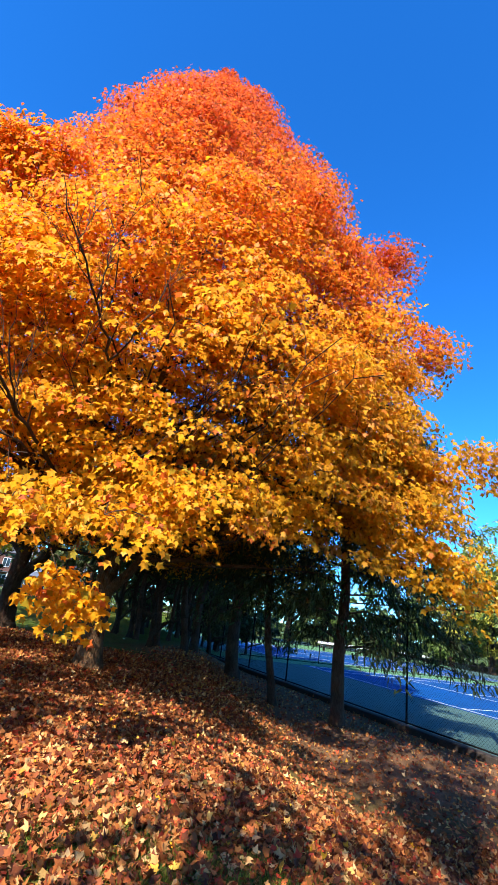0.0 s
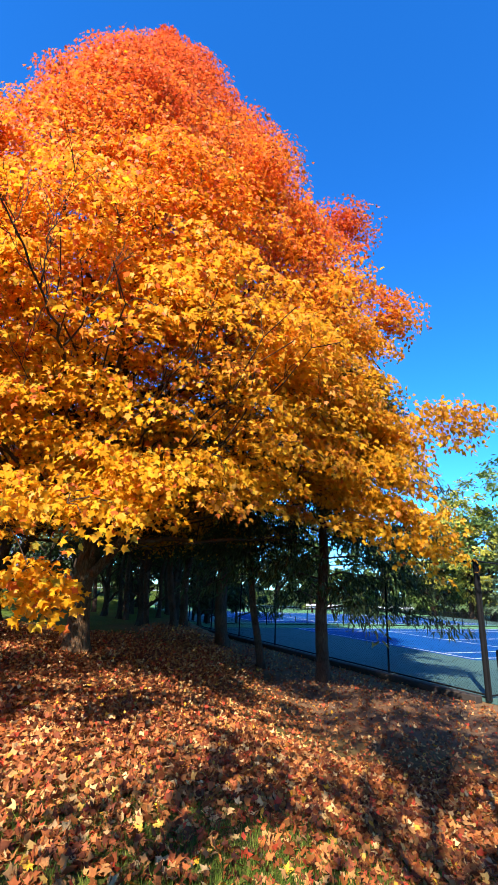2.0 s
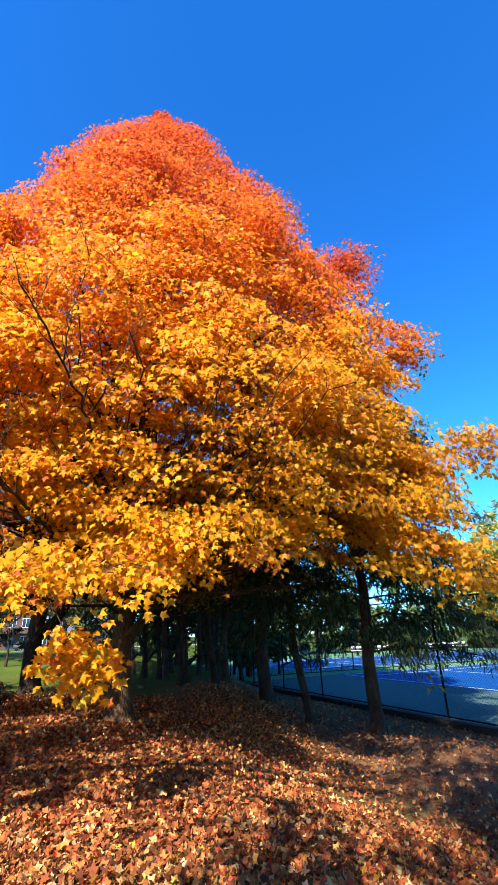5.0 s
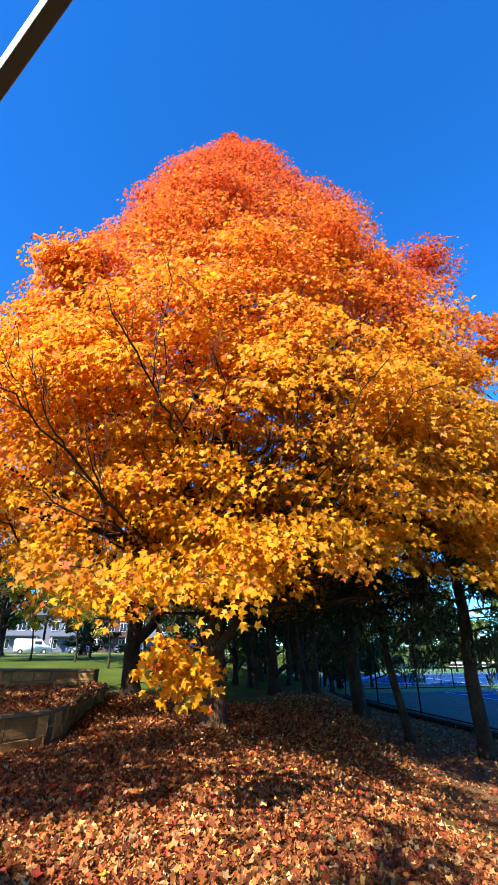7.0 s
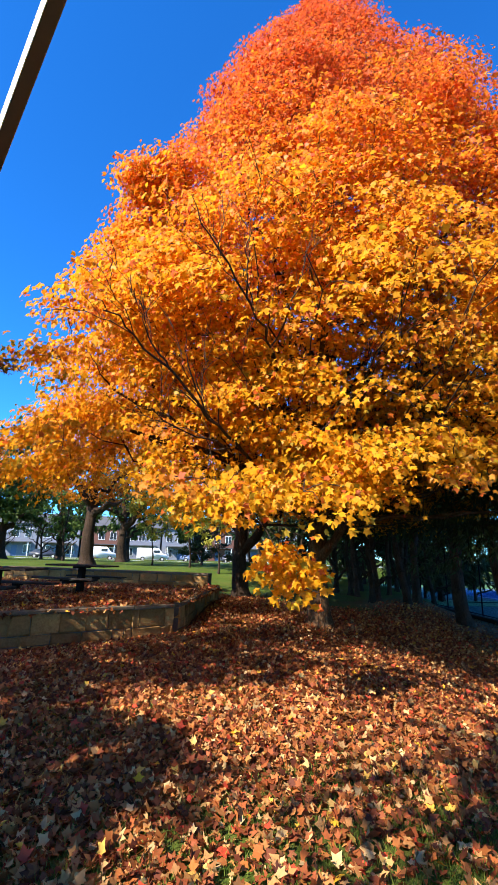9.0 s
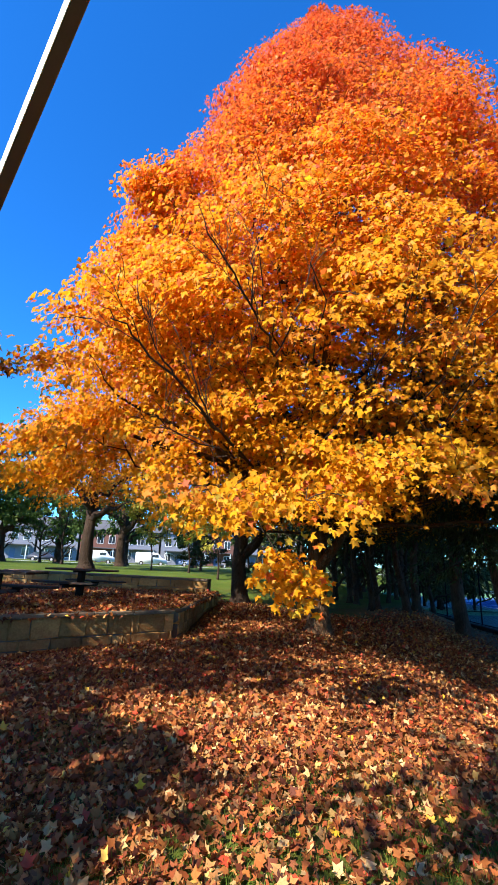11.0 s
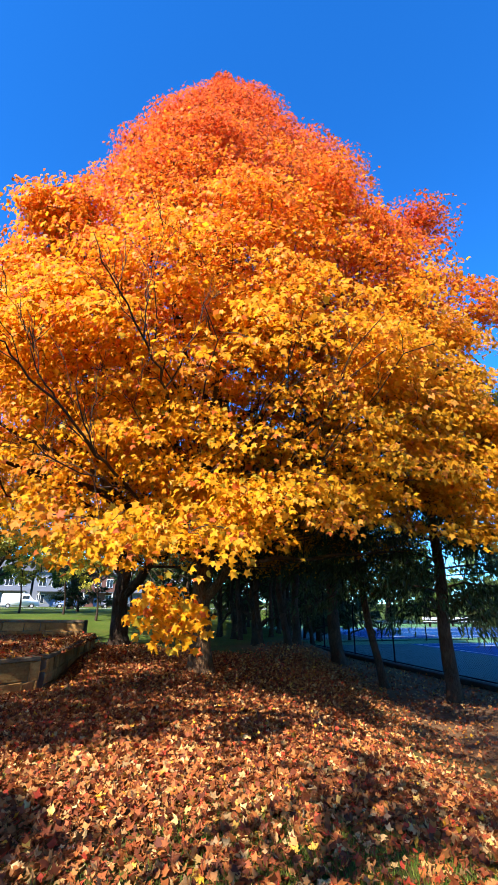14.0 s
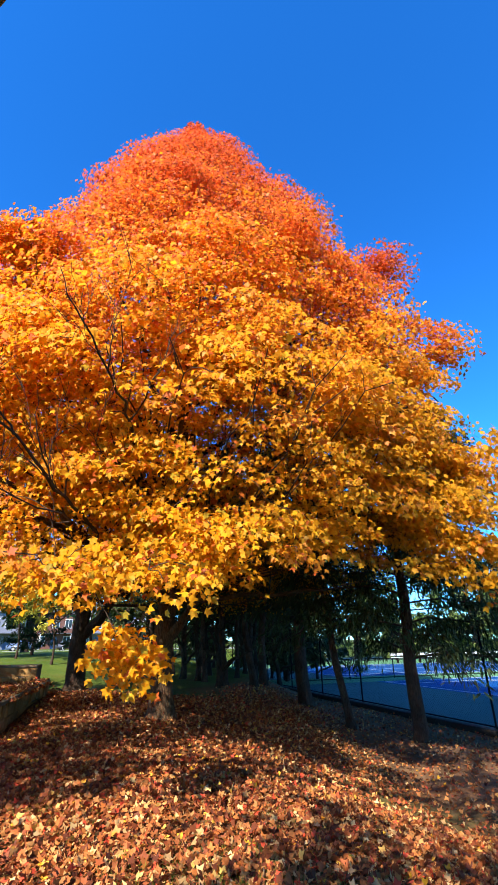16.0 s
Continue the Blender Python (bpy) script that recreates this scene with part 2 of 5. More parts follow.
# ---------------------------------------------------------------- ground
E_DIR, N_DIR = np.array((-0.61, 0.7924)), np.array((0.7924, 0.61))   # along the court's fence, and into the court
CORNER = np.array((4.63, 11.26))
COURT_Z = -0.50


def terrain(x, y):
    x, y = np.asarray(x, float), np.asarray(y, float)
    u = x + 0.33 * (y - 5)
    z = -0.62 * smooth(-1.0, 2.2, u) + 0.12 * smooth(-2, -5, x)
    s = -0.75 * x + 0.66 * y
    z = z + (0.75 * smooth(15, 26, s) - 0.5 * smooth(34, 70, s)) * smooth(-8, -15, x)
    z = z - 0.26 * smooth(-4.8, -7.2, x) * smooth(10.5, 6.5, y)
    z = z + 0.03 * np.sin(1.3 * x + 0.7 * y) * np.cos(0.9 * y - 0.4 * x)
    n = (x - CORNER[0]) * N_DIR[0] + (y - CORNER[1]) * N_DIR[1]
    e = (x - CORNER[0]) * E_DIR[0] + (y - CORNER[1]) * E_DIR[1]
    inside = smooth(-0.9, -0.2, n) * smooth(-1.2, -0.3, e) * smooth(52, 48, e) * smooth(40, 38, n)
    return z * (1 - inside) + inside * (COURT_Z - 0.12)


def grid_axis():
    near = np.arange(-16, 20, 0.36)
    mid = np.concatenate([np.arange(-100, -16, 1.0), near, np.arange(20, 70, 1.0)])
    return np.concatenate([[-1500, -600, -250, -150], mid, [120, 250, 600, 1500]])


gx = grid_axis()
X, Y = np.meshgrid(gx, gx, indexing="ij")
Zg = terrain(X, Y)
ng = len(gx)
idx = np.arange(ng * ng).reshape(ng, ng)
quads = np.stack([idx[:-1, :-1], idx[1:, :-1], idx[1:, 1:], idx[:-1, 1:]], -1).reshape(-1, 4)
me = bpy.data.meshes.new("ground")
me.from_pydata(np.stack([X, Y, Zg], -1).reshape(-1, 3).tolist(), [], quads.tolist())
me.shade_smooth()


def litter_amount(x, y):
    """How thickly fallen leaves lie: 1 under the maple, 0 out on the lawn."""
    x, y = np.asarray(x, float), np.asarray(y, float)
    d = np.hypot(x + 4.3, y - 9.2)
    u = x + 0.33 * (y - 5)
    a = smooth(9.5, 5.0, d) * smooth(2.2, 0.2, u) * smooth(1.6, 4.2, y)
    near = 0.8 * smooth(-12, -8, x) * smooth(26, 15, y) * smooth(-0.1, -0.5, (x - CORNER[0]) * N_DIR[0] + (y - CORNER[1]) * N_DIR[1])
    near = near * (0.5 + 0.5 * np.maximum(smooth(1.8, 4.2, y), smooth(-0.8, -1.8, x))) * (1 - 0.55 * smooth(0.4, 2.6, u) * smooth(5.5, 9.0, y))
    near = near * (1 - 0.68 * smooth(-0.9, 1.0, x) * smooth(4.4, 2.4, y))
    a = np.maximum(a, near)
    lawn = smooth(12.3, 13.6, y + 0.25 * (x + 7)) * smooth(-3.0, -5.5, x)
    return a * (1 - lawn)


cover_noise = np.array([noise.noise((p[0] * 0.9, p[1] * 0.9, 0.0)) for p in np.stack([X.reshape(-1), Y.reshape(-1)], -1)])
lit = me.color_attributes.new("litter", "FLOAT_COLOR", "POINT")
cover = litter_amount(X, Y).reshape(-1)
cover = np.clip(cover + 0.45 * cover_noise - 0.42 * (1 - smooth(1.0, 3.0, Y.reshape(-1))) * smooth(-2.6, -1.2, X.reshape(-1)), 0, 1)
u_all = (X + 0.33 * (Y - 5)).reshape(-1)
dirt = smooth(0.6, 2.2, u_all) * smooth(5.5, 8.5, Y.reshape(-1)) * smooth(34, 26, Y.reshape(-1))
dirt = np.maximum(dirt, (smooth(-6.5, -4.2, X) * smooth(13.2, 14.6, Y) * smooth(34, 26, Y)).reshape(-1))
rgba = np.zeros((ng * ng, 4), np.float32)
rgba[:, 0], rgba[:, 1], rgba[:, 3] = cover, dirt, 1
lit.data.foreach_set("color", rgba.reshape(-1))

m, nt, b = material("lawn_and_litter", 0.95)
at = nt.nodes.new("ShaderNodeAttribute")
at.attribute_name = "litter"
sep = nt.nodes.new("ShaderNodeSeparateColor")
nt.links.new(at.outputs["Color"], sep.inputs[0])
v = coords(nt)
big, fine, grit = tex_noise(nt, v, 0.6), tex_noise(nt, v, 14, 6), tex_noise(nt, v, 70, 6)
grass = mixed(nt, 0.5, ramp(nt, fine, [(0.3, (0.03, 0.06, 0.006)), (0.7, (0.10, 0.155, 0.02))]), ramp(nt, big, [(0.35, (0.045, 0.08, 0.008)), (0.7, (0.115, 0.16, 0.026))]))
soil = mixed(nt, 0.5, ramp(nt, fine, [(0.3, (0.07, 0.037, 0.017)), (0.7, (0.24, 0.14, 0.07))]), ramp(nt, grit, [(0.3, (0.075, 0.04, 0.018)), (0.7, (0.36, 0.22, 0.115))]))
duff = mixed(nt, 0.6, ramp(nt, fine, [(0.3, (0.06, 0.022, 0.011)), (0.7, (0.19, 0.07, 0.03))]), ramp(nt, grit, [(0.3, (0.035, 0.016, 0.009)), (0.7, (0.24, 0.10, 0.045))]))
col = mixed(nt, sep.outputs[1], grass, soil)
edge = nt.nodes.new("ShaderNodeMath")
edge.operation = "MULTIPLY_ADD"
nt.links.new(fine, edge.inputs[0])
edge.inputs[1].default_value = 0.9
edge.inputs[2].default_value = -0.45
add = nt.nodes.new("ShaderNodeMath")
add.use_clamp = True
nt.links.new(edge.outputs[0], add.inputs[0])
nt.links.new(sep.outputs[0], add.inputs[1])
col = mixed(nt, add.outputs[0], col, duff)
nt.links.new(col, b.inputs["Base Color"])
bump(nt, b, fine, 0.8, 0.04)
ground = link_mesh("ground", me, m)
tagged(ground, "sloping lawn and bare soil strewn with fallen maple leaves", "ground", kind="structure")


# ---------------------------------------------------------------- trees
def limb_path(start, end, bow, n=9, wobble=0.12):
    """A limb that leaves start, bows upward and wanders to end."""
    start, end = np.asarray(start, float), np.asarray(end, float)
    t = np.linspace(0, 1, n)[:, None]
    p = start + (end - start) * t
    p[:, 2] += bow * np.sin(np.pi * t[:, 0])
    L = np.linalg.norm(end - start)
    w = rng.normal(size=(n, 3)) * wobble * L / n
    w[0] = w[-1] = 0
    return p + w


def trunk_mesh(height, r0, r1, lean=(0, 0), flare=1.7, sides=14, wander=0.05, rings=16):
    z = np.concatenate([[-0.25, -0.05, 0.06, 0.16, 0.3, 0.5], np.linspace(0.8, height, rings)])
    f = z / height
    pts = np.stack([lean[0] * f + wander * np.sin(2.1 * z + r0 * 9), lean[1] * f + wander * np.cos(1.7 * z), z], -1)
    base = r0 + (r1 - r0) * np.clip(f, 0, 1)
    ang = np.arange(sides) * 2 * np.pi / sides
    root = 1 + (flare - 1) * np.exp(-np.maximum(z, 0) / 0.22)[:, None] * (0.62 + 0.38 * np.cos(ang * 5 + 1.1)[None])
    burl = 1 + 0.05 * np.sin(ang * 3 + 2 * z[:, None]) + 0.03 * rng.normal(size=(len(z), sides))
    return pts, base[:, None] * root * burl


def spread(stops, z):
    return np.interp(z, [s[0] for s in stops], [s[1] for s in stops])


# -- the big maple
MX, MY = -4.27, 9.24
MZ = float(terrain(MX, MY))
TO_PATH = np.array((0.45, -0.89))
CROWN_Z = (1.0, 3.0, 5.0, 7.0, 9.0, 10.4, 11.4, 13.0, 15.0, 17.0, 18.3, 19.3)
CROWN_L = (8.2, 7.6, 7.2, 5.85, 5.55, 5.5, 4.8, 3.85, 2.9, 2.0, 1.2, 0.35)       # reach towards the terrace
CROWN_R = (7.06, 7.45, 7.5, 7.66, 6.85, 6.4, 5.9, 5.15, 4.4, 3.0, 1.8, 0.45)      # towards the court
CROWN_F = (5.5, 6.3, 6.6, 5.85, 5.2, 4.6, 4.2, 3.45, 2.8, 1.87, 1.09, 0.3)       # towards the path
PROFILE = list(zip(CROWN_Z, [(a + b + c) / 3 for a, b, c in zip(CROWN_L, CROWN_R, CROWN_F)]))


def maple_radius(z, phi):
    """The crown's reach at a height and a bearing (radians, from +x)."""
    dx, dy = np.cos(phi), np.sin(phi)
    front, right = dx * TO_PATH[0] + dy * TO_PATH[1], dx * 0.89 + dy * 0.45
    side = np.where(right > 0, np.interp(z, CROWN_Z, CROWN_R), np.interp(z, CROWN_Z, CROWN_L))
    r = 1 / np.sqrt((front / np.interp(z, CROWN_Z, CROWN_F)) ** 2 + (right / side) ** 2)
    lump = 0.03 * np.sin(3 * phi + 0.9 * z) + 0.04 * np.sin(7 * phi - 1.3 * z + 1) + 0.045 * np.sin(3.3 * z + 2 * phi)
    return r * (1 + lump)


def maple_floor(phi):
    """How low the skirt of the crown hangs at a bearing."""
    dx, dy = np.cos(phi), np.sin(phi)
    front = dx * TO_PATH[0] + dy * TO_PATH[1]
    right = dx * 0.89 + dy * 0.45
    return 2.8 - 0.5 * np.clip(front, 0, 1) + 0.3 * np.clip(right, 0, 1) + 1.2 * np.clip(right, 0, 1) * np.clip(front, 0, 1) + 0.35 * np.clip(-right, 0, 1)


MAPLE_STOPS = [(1.0, (0.86, 0.405, 0.014)), (3.5, (0.87, 0.40, 0.013)), (5.0, (0.88, 0.39, 0.013)), (7.0, (0.88, 0.345, 0.014)), (9.0, (0.87, 0.27, 0.016)), (10.5, (0.82, 0.20, 0.019)), (14, (0.73, 0.135, 0.022)), (19.5, (0.70, 0.11, 0.024))]


def maple_tint(z, n, jitter_z=1.6):
    c = lerp_colors(MAPLE_STOPS, z + jitter_z * rng.normal(size=n), 0.16)
    odd = rng.random(n)
    yellow = (odd < 0.10)[:, None] * smooth(12, 7, z)[:, None]
    c = c * (1 - yellow) + np.array((0.82, 0.42, 0.025)) * yellow
    red = ((odd > 0.935) * 0.8)[:, None]
    c = c * (1 - red) + np.array((0.60, 0.09, 0.03)) * red
    green = ((odd > 0.10) & (odd < 0.16))[:, None] * smooth(6.5, 3.5, z)[:, None] * 0.7
    return c * (1 - green) + np.array((0.36, 0.34, 0.03)) * green


# gaps in the foliage through which the sun reaches the ground: centre, half length and half width of the patch, and how open it is
GAPS = [(-5.5, 8.3, 2.0, 0.7, 0.7), (-7.2, 13.2, 1.6, 0.5, 0.75), (0.2, 4.9, 1.0, 0.5, 0.7), (0.3, 9.4, 1.2, 0.3, 0.9), (1.9, 8.1, 1.1, 0.4, 0.9), (1.3, 11.0, 0.9, 0.4, 0.9), (-0.6, 10.8, 0.7, 0.3, 0.9), (2.6, 9.6, 0.6, 0.3, 0.9), (-2.0, 7.6, 1.2, 0.25, 0.7), (-4.15, 10.2, 0.1, 0.3, 0.8)]


def sunlit_gap(x, y, z):
    gx_, gy_ = x - sun_dir.x / sun_dir.z * z, y - sun_dir.y / sun_dir.z * z
    for cx, cy, a, b, clear in GAPS:
        u, w = (gx_ - cx) * 0.906 - (gy_ - cy) * 0.42, (gx_ - cx) * 0.42 + (gy_ - cy) * 0.906
        if (u / (a + 0.35)) ** 2 + (w / (b + 0.4)) ** 2 < 1:
            return rng.random() < clear
    return False


FRONT_BOUGHS = [
    (0.05, [(-3.89, 8.46, 2.29), (-3.20, 5.88, 3.76), (-2.40, 4.14, 4.41), (-2.18, 3.21, 4.59), (-2.26, 2.50, 5.13), (-2.32, 2.30, 5.43)]),
    (0.05, [(-3.99, 7.73, 2.77), (-3.22, 4.67, 3.10), (-2.86, 3.43, 3.24), (-2.67, 2.51, 3.50), (-2.66, 1.75, 3.74), (-2.69, 1.53, 3.85)]),
    (0.026, [(-3.22, 4.67, 3.10), (-2.88, 3.15, 2.96), (-2.96, 2.18, 3.16)]),
    (0.024, [(-2.40, 4.14, 4.41), (-1.76, 3.82, 5.08), (-1.51, 3.73, 5.79)]),
    (0.018, [(-2.18, 3.21, 4.59), (-2.00, 2.96, 5.04), (-1.91, 2.91, 5.65)]),
    (0.018, [(-2.67, 2.51, 3.50), (-2.67, 2.07, 3.86), (-2.63, 1.96, 4.12)]),
    (0.02, [(-2.86, 3.43, 3.24), (-2.76, 2.85, 3.76), (-2.67, 2.66, 4.22)]),
    (0.022, [(-3.20, 5.88, 3.76), (-2.60, 3.89, 3.80), (-2.48, 3.22, 4.13)]),
]
SIDE_BOUGHS = [
    (0.07, [(-4.05, 9.05, 2.0), (-3.33, 8.06, 3.82), (-2.94, 7.36, 4.81), (-2.58, 6.86, 5.52)]),
    (0.03, [(-3.33, 8.06, 3.82), (-1.93, 6.26, 4.38), (-1.34, 5.20, 4.78)]),
    (0.125, [(-4.2, 9.15, 1.45), (-3.62, 9.16, 2.2), (-2.73, 8.86, 3.29), (-2.30, 8.58, 3.64), (-2.05, 8.25, 3.97)]),
    (0.03, [(-3.66, 9.13, 2.20), (-1.74, 8.75, 2.36), (-0.56, 8.38, 2.45), (0.9, 8.07, 2.62), (2.4, 7.95, 2.75)]),
    (0.035, [(-2.05, 8.25, 3.97), (-0.6, 8.1, 3.9), (0.17, 7.72, 3.95), (0.71, 6.95, 4.37), (1.00, 6.55, 4.59)]),
    (0.035, [(-0.6, 8.1, 3.9), (1.06, 8.35, 3.9), (1.67, 8.13, 4.3), (2.6, 8.3, 4.75), (3.7, 8.6, 5.1)]),
]


def build_maple():
    tree = base_at("maple_tree", MX, MY, MZ, "tall maple in orange and gold autumn leaf, standing on leaf-strewn ground", "tree")
    pts, rad = trunk_mesh(14.5, 0.235, 0.05, (0.35, 0.2), 1.75, 16, 0.05, 30)
    link_mesh("trunk", tubes([(pts, rad)], 16), M_BARK, tree)
    ang_of = lambda x, y: math.atan2(y, x)
    # main limbs: start height on the trunk, bearing, end height, reach as a share of the crown's radius
    limbs = []
    for i in range(34):
        h0 = 1.9 + 0.34 * i + rng.uniform(-0.15, 0.15)
        phi = i * 2.4 + rng.uniform(-0.3, 0.3)
        z1 = min(h0 + rng.uniform(1.0, 3.2) + 0.10 * i, 18.6)
        limbs.append((h0, phi, z1, rng.uniform(0.72, 0.9)))
    right = ang_of(0.95, 0.15)
    limbs[0] = (5.0, right, 8.0, 0.7)
    limbs[1] = (2.35, right + 0.4, 2.9, 0.85)
    limbs[5] = (2.6, right - 0.5, 3.6, 0.85)
    front_left = ang_of(-0.25, -0.97)
    limbs[2] = (2.3, front_left, 4.6, 0.85)
    limbs[3] = (2.6, front_left + 0.7, 5.6, 0.85)
    limbs[4] = (2.9, front_left - 0.6, 4.9, 0.88)
    nodes, node_r = [], []
    for h0, phi, z1, share in limbs:
        k = np.interp(h0, pts[:, 2], np.arange(len(pts)))
        s = np.array([np.interp(k, np.arange(len(pts)), pts[:, j]) for j in range(3)])
        R = float(maple_radius(np.array(z1), phi)) * share
        e = np.array((R * math.cos(phi), R * math.sin(phi), z1 - MZ))
        p = limb_path(s, e, -0.10 * R, 12, 0.28)
        p[:, 2] = s[2] + (e[2] - s[2]) * np.linspace(0, 1, 12) ** 0.85 + 0.05 * rng.normal(size=12)
        r0 = max(0.035, 0.15 - 0.009 * h0) * (1.15 if h0 < 1.95 else 0.5 if abs(h0 - 2.35) < 0.01 else 1)
        rr = np.linspace(r0, 0.012, 12)
        link_mesh("limb", tubes([(p, rr)], 9), M_BARK if h0 < 3.2 else M_TWIG, tree)
        nodes.append(p[2:])
        node_r.append(rr[2:])
    side_twigs = []

    def twig_out(p, rr, lo, hi, count, long, level=0):
        """Fine side branches that leave a bough at a narrow angle and fork once more."""
        for k in rng.uniform(lo, hi, count) * (len(p) - 1):
            k = int(min(k, len(p) - 2))
            ahead = p[k + 1] - p[k]
            ahead = ahead / (np.linalg.norm(ahead) + 1e-9)
            way = ahead * 0.9 + 0.36 * rng.normal(size=3) * (1, 1, 0.6) + np.array((0, 0, 0.22))
            q = limb_path(p[k], p[k] + rng.uniform(0.55, 1.1) * long * way / np.linalg.norm(way), 0.05 * long, 7, 0.14)
            r = np.linspace(max(0.004, min(0.016, rr[k] * 0.6)), 0.003, 7)
            side_twigs.append((q, r))
            if level < 1:
                twig_out(q, r, 0.25, 0.8, 3, long * 0.5, level + 1)

    # boughs that show in front of the leaves
    for r0, line in FRONT_BOUGHS + SIDE_BOUGHS:
        p = np.array(line) - np.array((MX, MY, MZ))
        t = np.linspace(0, len(p) - 1, 4 * len(p))
        q = np.stack([np.interp(t, np.arange(len(p)), p[:, j]) for j in range(3)], -1)
        q[1:-1] = (q[:-2] + 2 * q[1:-1] + q[2:]) / 4 + 0.02 * rng.normal(size=(len(q) - 2, 3))
        rr = r0 * np.linspace(1, 0.2, len(q)) ** 1.25 * (0.62 if r0 < 0.06 else 1.0)
        link_mesh("limb", tubes([(q, rr)], 7), M_BARK if r0 > 0.06 else M_TWIG, tree)
        nodes.append(q)
        node_r.append(rr)
        twig_out(q, rr, 0.2, 0.85, 6 if r0 > 0.04 else 3, 0.9)
    # a fan of slender boughs from the lower trunk towards the path and the terrace
    fan = []
    for i in range(28):
        left = i < 18
        phi = ang_of(*TO_PATH) + (rng.uniform(-1.35, 0.1) if left else rng.uniform(0.1, 0.95))
        h0 = rng.uniform(1.9, 4.0) if left else rng.uniform(2.2, 4.6)
        s = np.array([np.interp(h0, pts[:, 2], pts[:, j]) for j in range(3)])
        z1 = h0 + (rng.uniform(1.6, 5.0) if left else rng.uniform(0.8, 4.0))
        R = float(maple_radius(np.array(z1 + MZ), phi)) * rng.uniform(0.78, 0.97)
        p = limb_path(s, (R * math.cos(phi), R * math.sin(phi), z1), -0.06 * R, 14, 0.22)
        rr = np.linspace(rng.uniform(0.032, 0.05) if left else 0.03, 0.007, 14)
        link_mesh("limb", tubes([(p, rr)], 6), M_TWIG, tree)
        nodes.append(p[4:])
        node_r.append(rr[4:])
        fan.append(p[3:12] if left else p[3:9])
        twig_out(p, rr, 0.3, 0.85, 7, 1.2)
    nodes, node_r = np.concatenate(nodes), np.concatenate(node_r)
    # boughs: flat tiers of leafy sprays all over the outer crown, and a thinner fill inside
    def in_crown(depth_lo, power, inset, court_side=False):
        while True:
            z = rng.uniform(1.0, 19.9)
            if rng.random() > (spread(PROFILE, z) + 0.5) / 8.0:
                continue
            phi = rng.uniform(0, 2 * np.pi)
            front = math.cos(phi) * TO_PATH[0] + math.sin(phi) * TO_PATH[1]
            if court_side and (math.cos(phi) * 0.97 + math.sin(phi) * -0.1 < 0.45 or z > 13):
                continue
            if front > 0.0 and math.cos(phi) * 0.89 + math.sin(phi) * 0.45 > -0.1 and 4.0 < z < 8 and rng.random() < 0.1:
                continue
            if front < -0.4 and rng.random() < 0.2:
                continue
            depth = 1 - (1 - depth_lo) * rng.random() ** power
            R = float(maple_radius(np.array(z), phi)) * depth - inset
            if R < 0.02 and z < 18:
                continue
            if z < float(maple_floor(phi)) - 0.30 * (depth - 0.75):
                continue
            return max(R, 0), phi, z, depth

    C = []
    for i in range(562):
        R, phi, z, depth = in_crown(0.8, 1.5, 0.6, 470 <= i < 490)
        if i >= 490:                          # more of them veil the trunk towards the path
            phi, z = ang_of(*TO_PATH) + (rng.uniform(-0.1, 1.0) if i < 545 else rng.uniform(-1.2, 0.1)), rng.uniform(3.0, 7.5)
            R = float(maple_radius(np.array(z), phi)) * (rng.uniform(0.55, 0.95) if i < 545 else rng.uniform(0.78, 1.0)) - 0.5
        wide = rng.uniform(0.7, 1.25) * (0.55 if z > 16 else 1.0)
        out = np.array((math.cos(phi), math.sin(phi)))
        lift = rng.uniform(-0.1, 0.35)
        for _ in range(int(rng.integers(6, 11))):
            o = rng.normal(size=2) * wide * 0.6
            along = o @ out
            zz = z + rng.normal() * 0.16 + along * lift - 0.12 * along ** 2
            x, y = R * out + o
            zz = min(zz, 19.0)
            reach = float(maple_radius(np.array(zz), math.atan2(y, x))) - rng.uniform(0.3, 0.55)
            far = math.hypot(x, y)
            if far > reach:
                x, y = x * max(reach, 0.03) / far, y * max(reach, 0.03) / far
            f = float(maple_floor(math.atan2(y, x)))
            C.append((x, y, max(zz, f - 0.25) - MZ, math.atan2(y, x), min(depth, 0.98)))
    for _ in range(1500):
        R, phi, z, depth = in_crown(0.35, 0.9, 0.7)
        # fewer inner leaves towards the camera and the sun, to let light in
        if math.cos(phi) * -0.25 + math.sin(phi) * -0.97 > 0.05 and rng.random() > 0.8 or z < 4.2 and rng.random() > 0.25:
            continue
        C.append((R * math.cos(phi), R * math.sin(phi), z - MZ, phi, min(depth, 0.8) - 0.2))
    # leaf clusters close to these limbs are dropped so the camera sees the limbs
    bare = np.concatenate([np.linspace(np.array(a), np.array(b), 6) for _, line in FRONT_BOUGHS + SIDE_BOUGHS[:3] for a, b in zip(line[:-2], line[1:-1])]) - np.array((MX, MY, MZ))
    bare = np.concatenate([bare] + fan)

    def by_limb(c):
        return np.min(np.linalg.norm(bare - np.array(c[:3]), axis=1)) < 0.25 and rng.random() < 0.6

    def in_gap(c):
        """The foliage hangs in clumps, with openings between them low down on the court side."""
        open_side = smooth(-3.0, 2.5, c[0] * 0.89 + c[1] * 0.45) * smooth(9.5, 6.0, c[2] + MZ)
        if c[0] * TO_PATH[0] + c[1] * TO_PATH[1] < 0.3:
            return False
        return noise.noise((c[0] * 0.95, c[1] * 0.95, c[2] * 1.3)) > 0.58 - 0.52 * float(open_side)

    C = np.array([c for c in C if not sunlit_gap(c[0] + MX, c[1] + MY, c[2] + MZ) and not by_limb(c) and not in_gap(c)])
